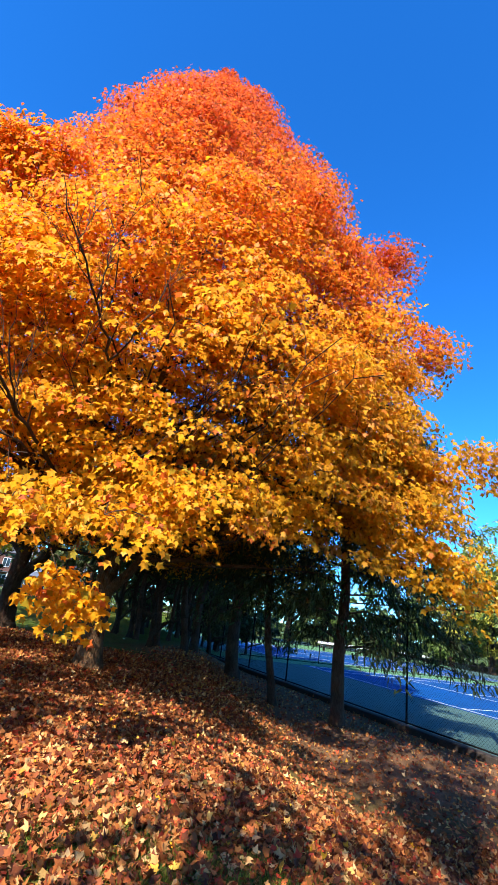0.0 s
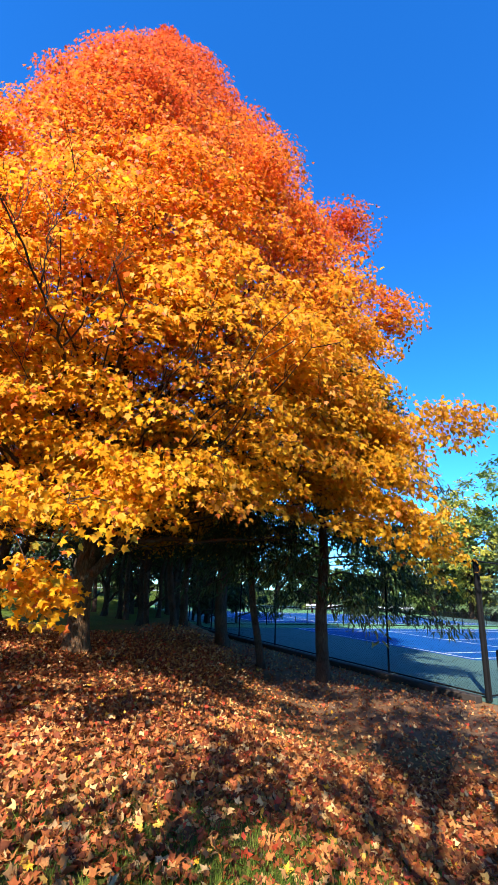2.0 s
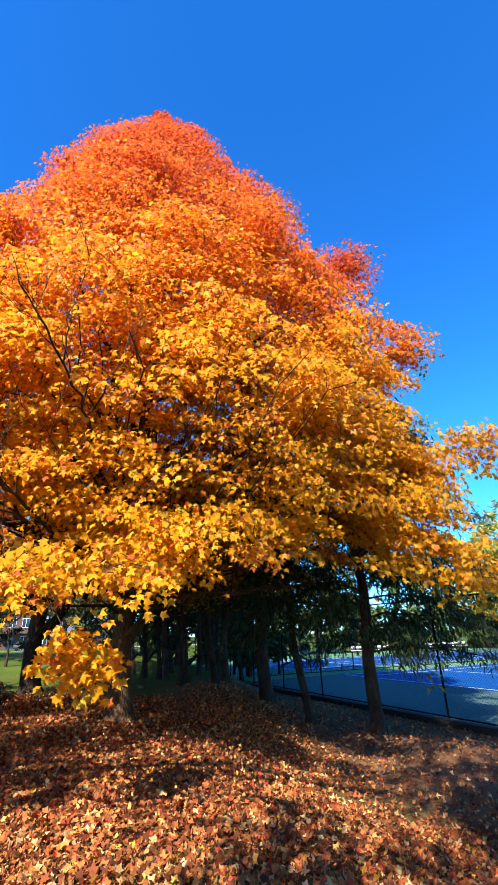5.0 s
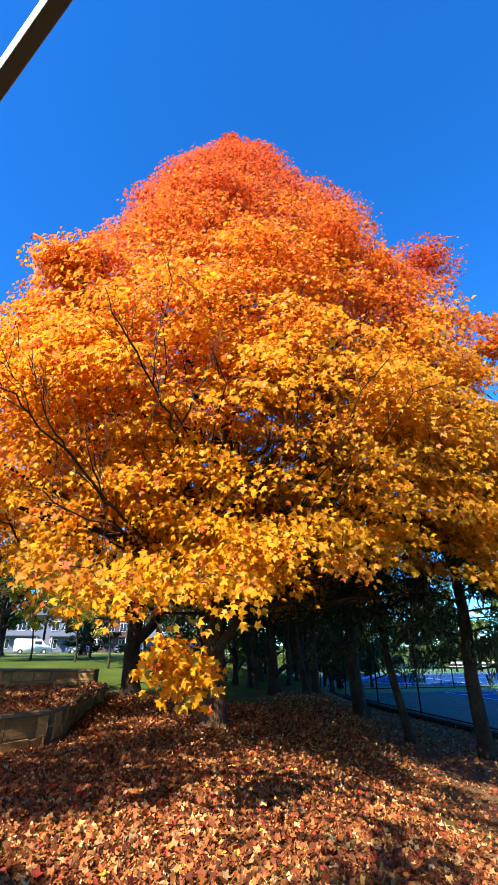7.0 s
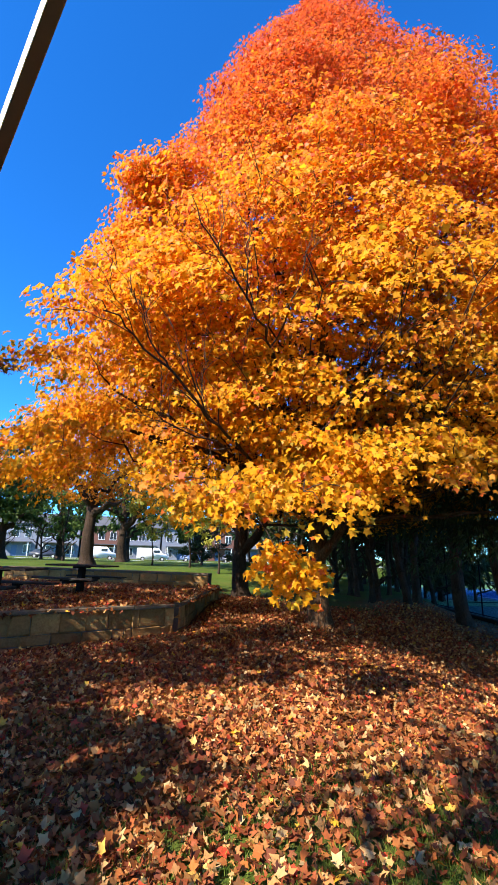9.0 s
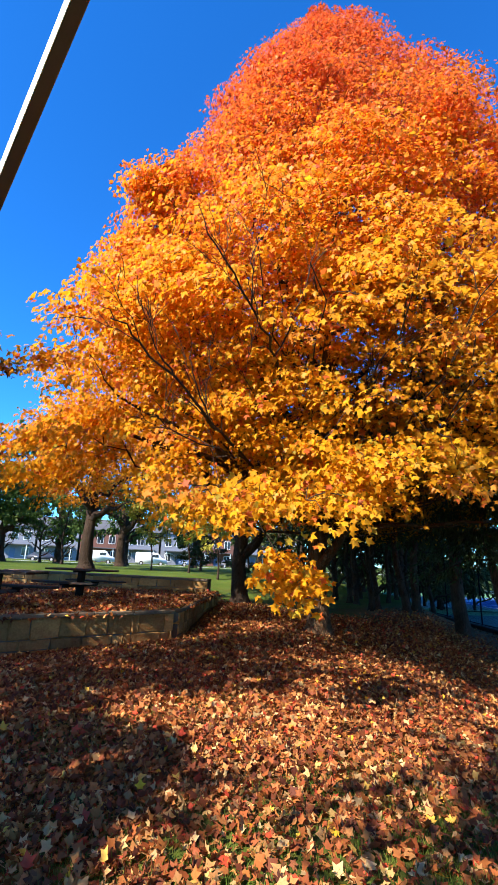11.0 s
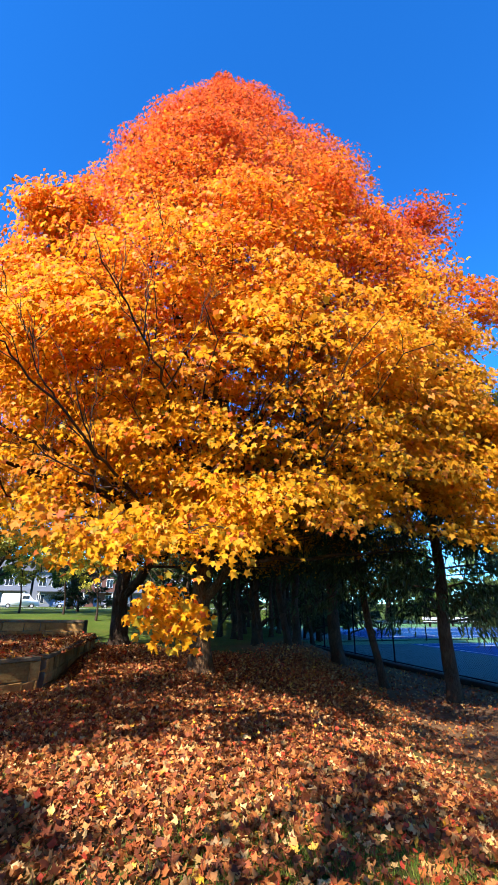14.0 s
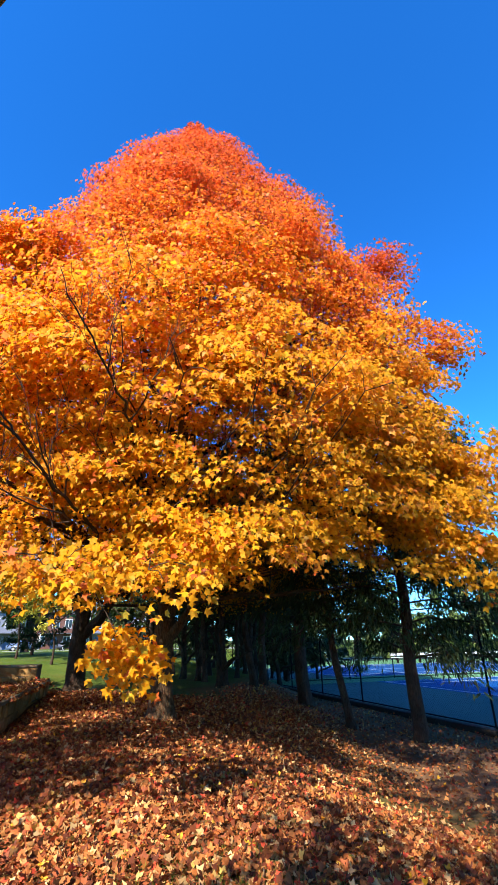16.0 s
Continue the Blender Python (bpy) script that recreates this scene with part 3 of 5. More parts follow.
    # the low hanging spray in front of the trunk, the drooping skirt, and the long boughs on the court side
    low = [(-1.9, 3.77, 1.6), (-1.7, 3.87, 1.4), (-2.0, 3.68, 1.66), (-1.8, 3.8, 1.3), (-2.04, 3.64, 1.48), (-1.76, 3.84, 1.52)]
    skirt = []
    for x, y, z in ((-2.35, 2.4, 2.35), (-2.2, 2.62, 2.4), (-2.0, 2.9, 2.42), (-1.75, 3.15, 2.42), (-1.6, 3.5, 2.4), (-1.55, 3.9, 2.4), (-2.5, 3.83, 2.3), (-2.84, 3.56, 2.3), (-3.1, 3.32, 2.3), (-3.35, 3.07, 2.3)):
        for _ in range(1 + (x > -2.1)):
            skirt.append((x + rng.normal() * 0.25, y + rng.normal() * 0.25, z - 0.08 + rng.normal() * 0.12))
    boom = []
    for (x, y, z), count in (((2.6, 8.3, 4.7), 7), ((3.35, 8.5, 4.95), 10), ((3.85, 8.55, 5.05), 5), ((1.5, 7.9, 3.1), 7), ((2.3, 7.85, 3.15), 8), ((2.9, 7.9, 2.9), 6), ((2.6, 7.88, 2.35), 7), ((1.6, 7.8, 2.7), 6)):
        for _ in range(count):
            boom.append((x + rng.normal() * 0.25, y + rng.normal() * 0.3, z + rng.normal() * 0.17))
    # pads that stand out of the outline, towards the terrace and towards the court
    pads = []
    for x, y, z, wide, count in ((-5.35, 4.1, 8.95, 0.25, 22), (-5.25, 4.15, 8.3, 0.3, 14), (-4.8, 4.5, 9.0, 0.35, 12), (-5.8, 3.1, 5.7, 0.25, 8), (-5.8, 2.95, 4.6, 0.28, 8), (-5.4, 3.4, 6.5, 0.3, 8), (1.45, 9.4, 11.0, 0.26, 20), (0.9, 9.2, 10.8, 0.35, 14), (0.6, 8.8, 10.0, 0.4, 10),
                                (2.6, 9.1, 7.9, 0.26, 20), (1.9, 8.5, 6.9, 0.35, 9), (1.0, 8.2, 6.9, 0.4, 9), (0.4, 7.6, 5.9, 0.4, 9), (1.6, 8.0, 5.4, 0.4, 9)):
        for _ in range(count):
            pads.append((x + rng.normal() * wide, y + rng.normal() * wide, z + rng.normal() * 0.22))
    # a low fringe of sunlit sprays towards the path and the court
    for _ in range(60):
        phi = ang_of(*TO_PATH) + rng.uniform(0.05, 1.35)
        z = float(maple_floor(phi)) + 0.15 + 2.2 * rng.random() ** 1.3
        R = float(maple_radius(np.array(z), phi)) * rng.uniform(0.72, 0.95)
        fringe_at = (MX + R * math.cos(phi), MY + R * math.sin(phi))
        for _ in range(3):
            pads.append((fringe_at[0] + rng.normal() * 0.3, fringe_at[1] + rng.normal() * 0.3, z + rng.normal() * 0.15))
    boom, pads = ([p for p in group if not sunlit_gap(*p)] for group in (boom, pads))
    for group, depth in ((low, 1.0), (skirt, 0.97), (boom, 0.97), (pads, 0.985)):
        for x, y, z in group:
            C = np.vstack([C, (x - MX, y - MY, z - MZ, math.atan2(y - MY, x - MX), depth)])
    twigs, AT, NO, TI, SZ, TC = side_twigs, [], [], [], [], []
    to_sun = np.array(sun_dir)               # leaves turn their faces to the light
    first = np.array([np.min(np.linalg.norm(nodes - c[:3], axis=1)) for c in C])
    joints, joint_r, used = np.zeros((len(nodes) + 2 * len(C), 3)), np.zeros(len(nodes) + 2 * len(C)), len(nodes)
    joints[:used], joint_r[:used] = nodes, node_r
    for cx, cy, cz, phi, depth in C[np.argsort(first)]:
        c = np.array((cx, cy, cz))
        d = np.linalg.norm(joints[:used] - c, axis=1) + 0.5 * np.maximum(0, joints[:used, 2] - cz)
        j = int(np.argmin(d))
        r = max(0.006, min(0.022, joint_r[j] * 0.75))
        p = limb_path(joints[j], c, 0.04, 5, 0.2)
        twigs.append((p, np.linspace(r, 0.005, 5)))
        for q in (p[2], c):
            joints[used], joint_r[used] = q, r * 0.85
            used += 1
        out = np.array((math.cos(phi), math.sin(phi), 0.0))
        rad_s = rng.uniform(0.42, 0.75) * (0.7 if cz > 15 or depth > 0.98 else 0.8 if depth > 0.9 else 1.0)
        small = depth > 0.99
        n = int(rng.integers(46, 72) * (1.0 if small else 1.2 if cz > 6 and depth > 0.65 else 1.0))
        if small:
            rad_s = 0.27
        close = math.hypot(cx + MX - 0.7, cy + MY + 0.7) < 6.5 and cz + MZ < 4.5
        if close and not small:
            n = int(n * 1.3)
        a, q = rng.uniform(0, 2 * np.pi, n), np.sqrt(rng.random(n)) * rad_s
        up = np.array((0, 0, 1.0))
        tang = np.cross(up, out)
        off = (np.cos(a) * q)[:, None] * out + (np.sin(a) * q)[:, None] * tang
        zz = rng.normal(size=n) * 0.06 - 0.30 * q ** 2 / rad_s - 0.42 * np.cos(a) * q
        pos = c + off
        pos[:, 2] += zz
        nor = up * 0.38 + out * 0.62 + off / rad_s * 0.3 + to_sun * 0.45 + (0.74 if close else 0.6) * rng.normal(size=(n, 3))
        tip = out * 0.5 + off / rad_s * 0.8 - up * 0.75 + 0.55 * rng.normal(size=(n, 3))
        AT.append(pos), NO.append(nor), TI.append(tip)
        SZ.append(rng.uniform(0.066, 0.118, n) * (1.25 if depth < 0.65 else 1.0) * (0.9 if cz > 6 else 0.8 if close and not small else 1.0))
        # redder on the flanks high up, olive gold low on the court side
        side = out[0] * 0.89 + out[1] * 0.45
        redder = 2.6 * float(smooth(0.55, 1.0, abs(side))) * float(smooth(6.0, 9.0, cz + MZ))
        hue = maple_tint(pos[:, 2] + MZ + rng.normal() * 0.8 + redder, n)
        olive = 0.55 * float(smooth(-0.1, 0.7, side) * smooth(9.0, 6.0, cz + MZ)) * rng.uniform(0.4, 1.0)
        hue = hue * (1 - olive) + np.array((0.60, 0.34, 0.022)) * olive
        blush = 0.5 * rng.random() if rng.random() < 0.10 else 0.0     # single sprays that have turned rose red
        TC.append(hue * (1 - blush) + np.array((0.62, 0.13, 0.05)) * blush)
    tagged(link_mesh("branchwork", tubes(twigs, 4), M_TWIG, tree), kind="stuff")
    AT, NO, TI, SZ, TC = (np.concatenate(a) for a in (AT, NO, TI, SZ, TC))
    kept = (AT[:, 0] * TO_PATH[0] + AT[:, 1] * TO_PATH[1] > -1.5) | (rng.random(len(AT)) < 0.65)
    AT, NO, TI, SZ, TC = (a[kept] for a in (AT, NO, TI, SZ, TC))
    front = AT[:, 0] * TO_PATH[0] + AT[:, 1] * TO_PATH[1]
    near, back, high = (front > 0.5) & (AT[:, 2] < 5.2), front < -1.5, AT[:, 2] > 10.0
    SZ[high & ~back] *= 1.08
    for sel, shape, faces, what in ((near, MAPLE8, MAPLE8_F, "lower_crown"), (~near & ~back & ~high, MAPLE6, MAPLE6_F, "upper_crown"), (high & ~back, STAR4, STAR4_F, "crown_top"), (back, STAR4, STAR4_F, "back_crown")):
        curl = rng.uniform(0.4, 3.2, int(sel.sum()))
        ob = link_mesh(what, leaf_mesh(what, shape, faces, AT[sel], NO[sel], TI[sel], SZ[sel], TC[sel], curl), M_MAPLE_LEAF, tree, "gold and orange lobed leaves" if what == "lower_crown" else "orange and red lobed leaves")
        tagged(ob, kind="stuff")
    return tree


def round_tree(name, x, y, label, height, trunk_r, reach, floor, stops, leaves, size, bark=None, leafmat=None, fork=2.2, group="", top=0.9, limbs_n=9, shape=(OVAL, OVAL_F), spray=60, lean=(0, 0), gap=0.5):
    """A broadleaf tree: flared trunk, spreading limbs, a crown of leafy sprays with gaps."""
    zb = float(terrain(x, y))
    tree = base_at(name, x, y, zb, label, "tree", group)
    pts, rad = trunk_mesh(height * 0.62, trunk_r, trunk_r * 0.3, lean, 1.6, 12, 0.06, 12)
    link_mesh("trunk", tubes([(pts, rad)], 12), bark or M_DARKBARK, tree)
    nodes = [pts[-3:]]
    for i in range(limbs_n):
        h0 = fork + (height * 0.55 - fork) * i / limbs_n
        phi = i * 2.4 + rng.uniform(-0.4, 0.4)
        s = np.array([np.interp(h0, pts[:, 2], pts[:, j]) for j in range(3)])
        R = reach * rng.uniform(0.55, 0.85) * (1 - 0.35 * i / limbs_n)
        e = s + np.array((R * math.cos(phi), R * math.sin(phi), rng.uniform(0.35, 0.8) * R))
        p = limb_path(s, e, 0.06 * R, 8, 0.3)
        link_mesh("limb", tubes([(p, np.linspace(trunk_r * (0.66 if i < 3 else 0.4), 0.015, 8))], 7), bark or M_DARKBARK, tree)
        nodes.append(p[2:])
    nodes = np.concatenate(nodes)
    ns = max(10, leaves // spray)
    zc = (floor + height) / 2
    AT, NO, TI, twigs = [], [], [], []
    for _ in range(ns):
        dvec = unit(1)[0]
        q = 1 - gap * rng.random() ** 1.6
        w = 1 + 0.18 * math.sin(3 * math.atan2(dvec[1], dvec[0]) + 4 * dvec[2] + x)
        narrow = 1 - (1 - top) * max(0, dvec[2])
        c = np.array((dvec[0] * reach * q * w * narrow, dvec[1] * reach * q * w * narrow, zc + dvec[2] * (height - floor) / 2 * q))
        c[0] += lean[0] * c[2] / height
        c[1] += lean[1] * c[2] / height
        j = int(np.argmin(np.linalg.norm(nodes - c, axis=1)))
        twigs.append((limb_path(nodes[j], c, 0.05, 4, 0.15), np.linspace(0.02, 0.006, 4)))
        rs = rng.uniform(0.35, 0.8) * reach * 0.22
        off = rng.normal(size=(spray, 3)) * rs * np.array((1, 1, 0.55)) * 0.6
        AT.append(c + off)
        NO.append(np.array((0, 0, 0.8)) + dvec * 0.6 + 0.6 * rng.normal(size=(spray, 3)))
        TI.append(dvec * 0.6 + np.array((0, 0, -0.4)) + 0.6 * rng.normal(size=(spray, 3)))
    AT, NO, TI = np.concatenate(AT), np.concatenate(NO), np.concatenate(TI)
    n = len(AT)
    tagged(link_mesh("branchwork", tubes(twigs, 4), M_TWIG, tree), kind="stuff")
    tint = lerp_colors(stops, np.repeat(rng.random(ns), spray) * 0.6 + 0.4 * rng.random(n), 0.18)
    link_mesh("crown", leaf_mesh("crown", shape[0], shape[1], AT, NO, TI, rng.uniform(0.7, 1.3, n) * size, tint), leafmat or M_GREEN_LEAF, tree)
    return tree


def conifer(name, x, y, label, height, trunk_r, reach, floor, leaves, size=0.4, lean=(0, 0), stops=None, group="evergreens along the fence", bare=2.0, drape=0.9, bark=None):
    """An evergreen: straight trunk, whorls of branches, hanging sprays of needles."""
    zb = float(terrain(x, y))
    tree = base_at(name, x, y, zb, label, "tree", group)
    pts, rad = trunk_mesh(height * 0.97, trunk_r, 0.03, lean, 1.5, 12, 0.04, 16)
    link_mesh("trunk", tubes([(pts, rad)], 12), bark or M_CEDARBARK, tree)
    nb = int(26 + height * 3)
    boughs, tips = [], []
    for i in range(nb):
        f = (i + rng.random()) / nb
        h = bare + (height * 0.96 - bare) * f
        R = reach * (1 - f) ** 0.75 * rng.uniform(0.7, 1.05) + 0.15
        phi = i * 2.4 + rng.uniform(-0.5, 0.5)
        s = np.array([np.interp(h, pts[:, 2], pts[:, j]) for j in range(3)])
        e = s + np.array((R * math.cos(phi), R * math.sin(phi), 0.15 * R - 0.25 * drape * R))
        p = limb_path(s, e, 0.10 * R, 7, 0.15)
        boughs.append((p, np.linspace(0.03, 0.008, 7)))
        tips.append((p, R))
    tagged(link_mesh("branchwork", tubes(boughs, 5), M_TWIG, tree), kind="stuff")
    per = max(6, leaves // nb)
    AT, NO, TI = [], [], []
    for p, R in tips:
        t = rng.uniform(0.2, 1.0, per)
        a = np.stack([np.interp(t * 6, np.arange(7), p[:, j]) for j in range(3)], -1)
        a += rng.normal(size=(per, 3)) * np.array((0.16, 0.16, 0.08)) * (0.5 + 0.3 * R)
        ok = a[:, 2] > floor
        a = a[ok]
        AT.append(a)
        TI.append(np.array((0, 0, -drape)) + 0.5 * rng.normal(size=a.shape) + (p[-1] - p[0]) / max(R, 0.3) * 0.4)
        NO.append(rng.normal(size=a.shape) + np.array((0, 0, 0.3)))
    AT, NO, TI = np.concatenate(AT), np.concatenate(NO), np.concatenate(TI)
    tint = lerp_colors(stops or [(0, (0.020, 0.034, 0.012)), (1, (0.066, 0.09, 0.03))], rng.random(len(AT)), 0.2)
    link_mesh("crown", leaf_mesh("crown", SPRAY, SPRAY_F, AT, NO, TI, rng.uniform(0.6, 1.3, len(AT)) * size, tint), M_CONIFER, tree)
    return tree


build_maple()

ORANGE = [(0, (0.42, 0.12, 0.015)), (0.5, (0.62, 0.22, 0.015)), (1, (0.72, 0.36, 0.02))]
GREEN = [(0, (0.035, 0.07, 0.015)), (0.6, (0.09, 0.15, 0.03)), (1, (0.17, 0.23, 0.05))]
LIGHTGREEN = [(0, (0.08, 0.13, 0.03)), (0.6, (0.17, 0.24, 0.06)), (1, (0.30, 0.36, 0.10))]
YELLOWGREEN = [(0, (0.20, 0.22, 0.03)), (0.6, (0.42, 0.40, 0.06)), (1, (0.60, 0.50, 0.08))]

round_tree("maple_tree", -9.4, 13.3, "orange maple with a dark forked trunk beside the lawn", 11.0, 0.30, 4.6, 2.9, ORANGE, 24000, 0.15, M_DARKBARK, M_MAPLE_LEAF, 1.55, "maples by the terrace", 0.7, 9, (STAR4, STAR4_F))
round_tree("maple_tree", -21.2, 15.2, "broad orange maple with ivy round its trunk", 10.5, 0.38, 4.7, 3.4, ORANGE, 9000, 0.2, M_DARKBARK, M_MAPLE_LEAF, 2.6, "maples by the terrace", 0.85, 9, (STAR4, STAR4_F))
# unseen trees added beside and behind the path to cast shade over the lawn
T_SHADE = "maples by the terrace"
round_tree("maple_tree", -4.2, -5.2, "unseen small maple in autumn leaf, added to shade the near lawn", 5.8, 0.12, 1.8, 2.4, ORANGE, 6000, 0.19, M_DARKBARK, M_MAPLE_LEAF, 2.0, T_SHADE, 0.85, 8, (STAR4, STAR4_F))
round_tree("maple_tree", 0.2, -5.6, "unseen tall maple, added so that its high crown dapples the lawn", 13.0, 0.16, 2.3, 7.4, ORANGE, 2500, 0.17, M_DARKBARK, M_MAPLE_LEAF, 6.4, T_SHADE, 0.85, 8, (STAR4, STAR4_F), 12, gap=0.95)
round_tree("maple_tree", -1.0, -2.7, "unseen young maple, added so that its thin crown dapples the lawn", 6.6, 0.06, 1.5, 4.1, ORANGE, 700, 0.14, M_DARKBARK, M_MAPLE_LEAF, 3.2, T_SHADE, 0.85, 7, (STAR4, STAR4_F), 12, gap=0.9)
round_tree("maple_tree", -6.5, -2.4, "unseen maple in autumn leaf, added to shade the ground by the terrace wall", 7.8, 0.14, 2.6, 3.4, ORANGE, 8000, 0.19, M_DARKBARK, M_MAPLE_LEAF, 2.4, T_SHADE, 0.85, 8, (STAR4, STAR4_F))
round_tree("maple_tree", -11.2, -2.4, "unseen tall maple in autumn leaf, added to shade the terrace edge", 9.6, 0.2, 2.8, 3.6, ORANGE, 7000, 0.2, M_DARKBARK, M_MAPLE_LEAF, 2.8, T_SHADE, 0.85, 9, (STAR4, STAR4_F))
round_tree("maple_tree", -14.4, 2.2, "unseen maple in deep autumn leaf, added to shade the picnic terrace", 9.8, 0.24, 3.6, 3.0, ORANGE, 11000, 0.25, M_DARKBARK, M_MAPLE_LEAF, 2.2, T_SHADE, 0.85, 9, (STAR4, STAR4_F))
# two more out-of-view trees, added to keep the near court in shade
for x, y, h in ((4.8, -1.8, 11.0), (8.4, 1.0, 12.0)):
    round_tree("broadleaf_tree", x, y, "unseen green tree, added by the path to shade the court's edge", h, 0.18, 2.7, 4.0, [(0, (0.04, 0.06, 0.015)), (1, (0.22, 0.20, 0.04))], 3600, 0.24, M_DARKBARK, M_GREEN_LEAF, 3.4, "trees behind the path", 0.85, 8, spray=16, gap=0.8)
# ring of unseen trees behind the path, added to cut the skylight
for x, y, h in ((-9, -17, 13), (-4.6, -15.5, 12.0), (9, -13, 13), (16, -7, 14), (19, 1, 13), (-17, -20, 13)):
    round_tree("broadleaf_tree", x, y, "unseen tall green tree, added behind the path to block skylight", h, 0.3, 4.6, 1.6, [(0, (0.04, 0.06, 0.015)), (1, (0.22, 0.20, 0.04))], 1500, 0.7, M_DARKBARK, M_GREEN_LEAF, 2.2, "trees behind the path", 0.85, 8, gap=0.6)

CON = "dark evergreen with drooping sprays beside the court fence"
THIN = "thin many-branched evergreen at the edge of the lawn"
conifer("cedar_tree", 1.0, 12.3, CON, 13.0, 0.17, 4.1, 1.25, 46000, 0.2, (0.1, 0), bare=1.7, drape=1.2)
conifer("cedar_tree", -0.72, 13.3, "slender leaning evergreen beside the court fence", 11.5, 0.11, 2.8, 2.5, 20000, 0.22, (-1.6, 0.4), bare=2.6, drape=1.2)
conifer("cedar_tree", -2.63, 17.2, CON, 12.5, 0.24, 3.0, 3.0, 9000, 0.3, (-0.6, 0), bare=3.2)
conifer("cedar_tree", -4.4, 16.7, CON, 9.5, 0.13, 2.4, 3.0, 6000, 0.3, (-1.2, 0), bare=3.2)
conifer("cedar_tree", -4.5, 18.3, CON, 10.0, 0.16, 2.6, 3.0, 6000, 0.3, (0.3, 0), bare=3.2)
for x, y, h, r, lx in ((-5.2, 15.9, 8.5, 0.10, -0.4), (-6.7, 17.7, 9.0, 0.10, -0.3), (-6.0, 19.6, 9.0, 0.09, 0.3), (-8.2, 19.0, 8.5, 0.11, 0.2), (-5.9, 21.6, 10.0, 0.12, 0.0), (-9.4, 20.4, 9.0, 0.10, -0.4), (-7.6, 22.2, 10.0, 0.14, 0.2)):
    conifer("cedar_tree", x, y, THIN, h, r, 2.2, 2.5, 3000, 0.36, (lx, 0.1), bare=2.6)
DARK = [(0, (0.028, 0.045, 0.018)), (1, (0.10, 0.13, 0.045))]
for i, (x, y) in enumerate(((-5.2, 15.2), (-7.1, 17.9), (-8.0, 18.4), (-6.3, 18.8), (-9.3, 19.4), (-7.6, 20.4), (-5.4, 20.2), (-10.6, 20.8), (-8.7, 22.0), (-6.6, 22.6), (-11.8, 22.4), (-4.9, 22.6))):
    round_tree("holly_tree", x, y, "dark small-leaved evergreen tree with bare crooked stems", 6.4 + math.sin(i * 2.1), 0.10, 1.7, 2.3, DARK, 2000, 0.17, M_DARKBARK, M_CONIFER, 0.5, "evergreen thicket", 0.95, 8, lean=(0.3 * math.sin(i * 3.3), 0.2), gap=0.75)
for i in range(11):
    x, y = -17.5 + 1.35 * i, 25.5 + 1.5 * math.sin(i * 1.9) + 0.25 * i
    round_tree("evergreen_shrub", x, y, "dense dark evergreen thicket at the back of the lawn", 5.5 + math.sin(i * 2.7), 0.08, 2.0, 0.1, DARK, 1300, 0.3, M_TWIG, M_CONIFER, 0.4, "evergreen thicket", 0.95, 6)
conifer("cedar_tree", -9.5, 27.0, CON, 12.0, 0.16, 3.4, 1.0, 4000, 0.7, bare=1.4)
conifer("cedar_tree", -14.0, 28.0, CON, 12.0, 0.16, 3.4, 0.8, 4000, 0.7, bare=1.2)
conifer("cedar_tree", -5.5, 27.0, CON, 12.0, 0.18, 3.4, 0.8, 4000, 0.7, bare=1.2)


# ---------------------------------------------------------------- court
def court_xy(e, n):
    p = CORNER + E_DIR * e + N_DIR * n
    return float(p[0]), float(p[1])


COURT_RZ = math.degrees(math.atan2(E_DIR[1], E_DIR[0]))


def court_box(name, e0, e1, n0, n1, z0, z1, mat, parent=None, bevel=0.0, label=""):
    x, y = court_xy((e0 + e1) / 2, (n0 + n1) / 2)
    ob = box(name, (x, y, (z0 + z1) / 2), (abs(e1 - e0), abs(n1 - n0), z1 - z0), mat, None, COURT_RZ, bevel, label)
    if parent is not None:
        ob.parent = parent
    return ob


court = new("court_floor")
tagged(court, "teal and blue painted tennis court with white lines", "court", kind="structure")
court_box("court_slab", -0.2, 46, 0.05, 37.5, COURT_Z - 0.11, COURT_Z, M_TEAL, court)
COURTS = ((4.5, 15.5), (19.5, 30.5))                     # the two courts side by side
NEAR_N, FAR_N = 5.9, 29.7                                # their base lines
for e0, e1 in COURTS:
    court_box("playing_surface", e0 - 0.3, e1 + 0.3, NEAR_N - 0.3, FAR_N + 0.3, COURT_Z - 0.02, COURT_Z + 0.004, M_BLUE, court)
for e0, e1 in ((15.85, 19.15), (30.85, 37.5)):
    court_box("green_strip", e0, e1, 0.1, 37, COURT_Z - 0.02, COURT_Z + 0.004, M_COURTGREEN, court)
for e0, e1 in COURTS:
    for e in (e0, e0 + 1.37, e1 - 1.37, e1):
        court_box("court_line", e - 0.03, e + 0.03, NEAR_N, FAR_N, COURT_Z, COURT_Z + 0.009, M_WHITE, court)
    court_box("court_line", (e0 + e1) / 2 - 0.03, (e0 + e1) / 2 + 0.03, NEAR_N + 5.5, FAR_N - 5.5, COURT_Z, COURT_Z + 0.009, M_WHITE, court)
    for n, a in ((NEAR_N, 0), (NEAR_N + 5.5, 1.37), (FAR_N - 5.5, 1.37), (FAR_N, 0)):
        court_box("court_line", e0 + a, e1 - a, n - 0.03, n + 0.03, COURT_Z, COURT_Z + 0.008, M_WHITE, court)


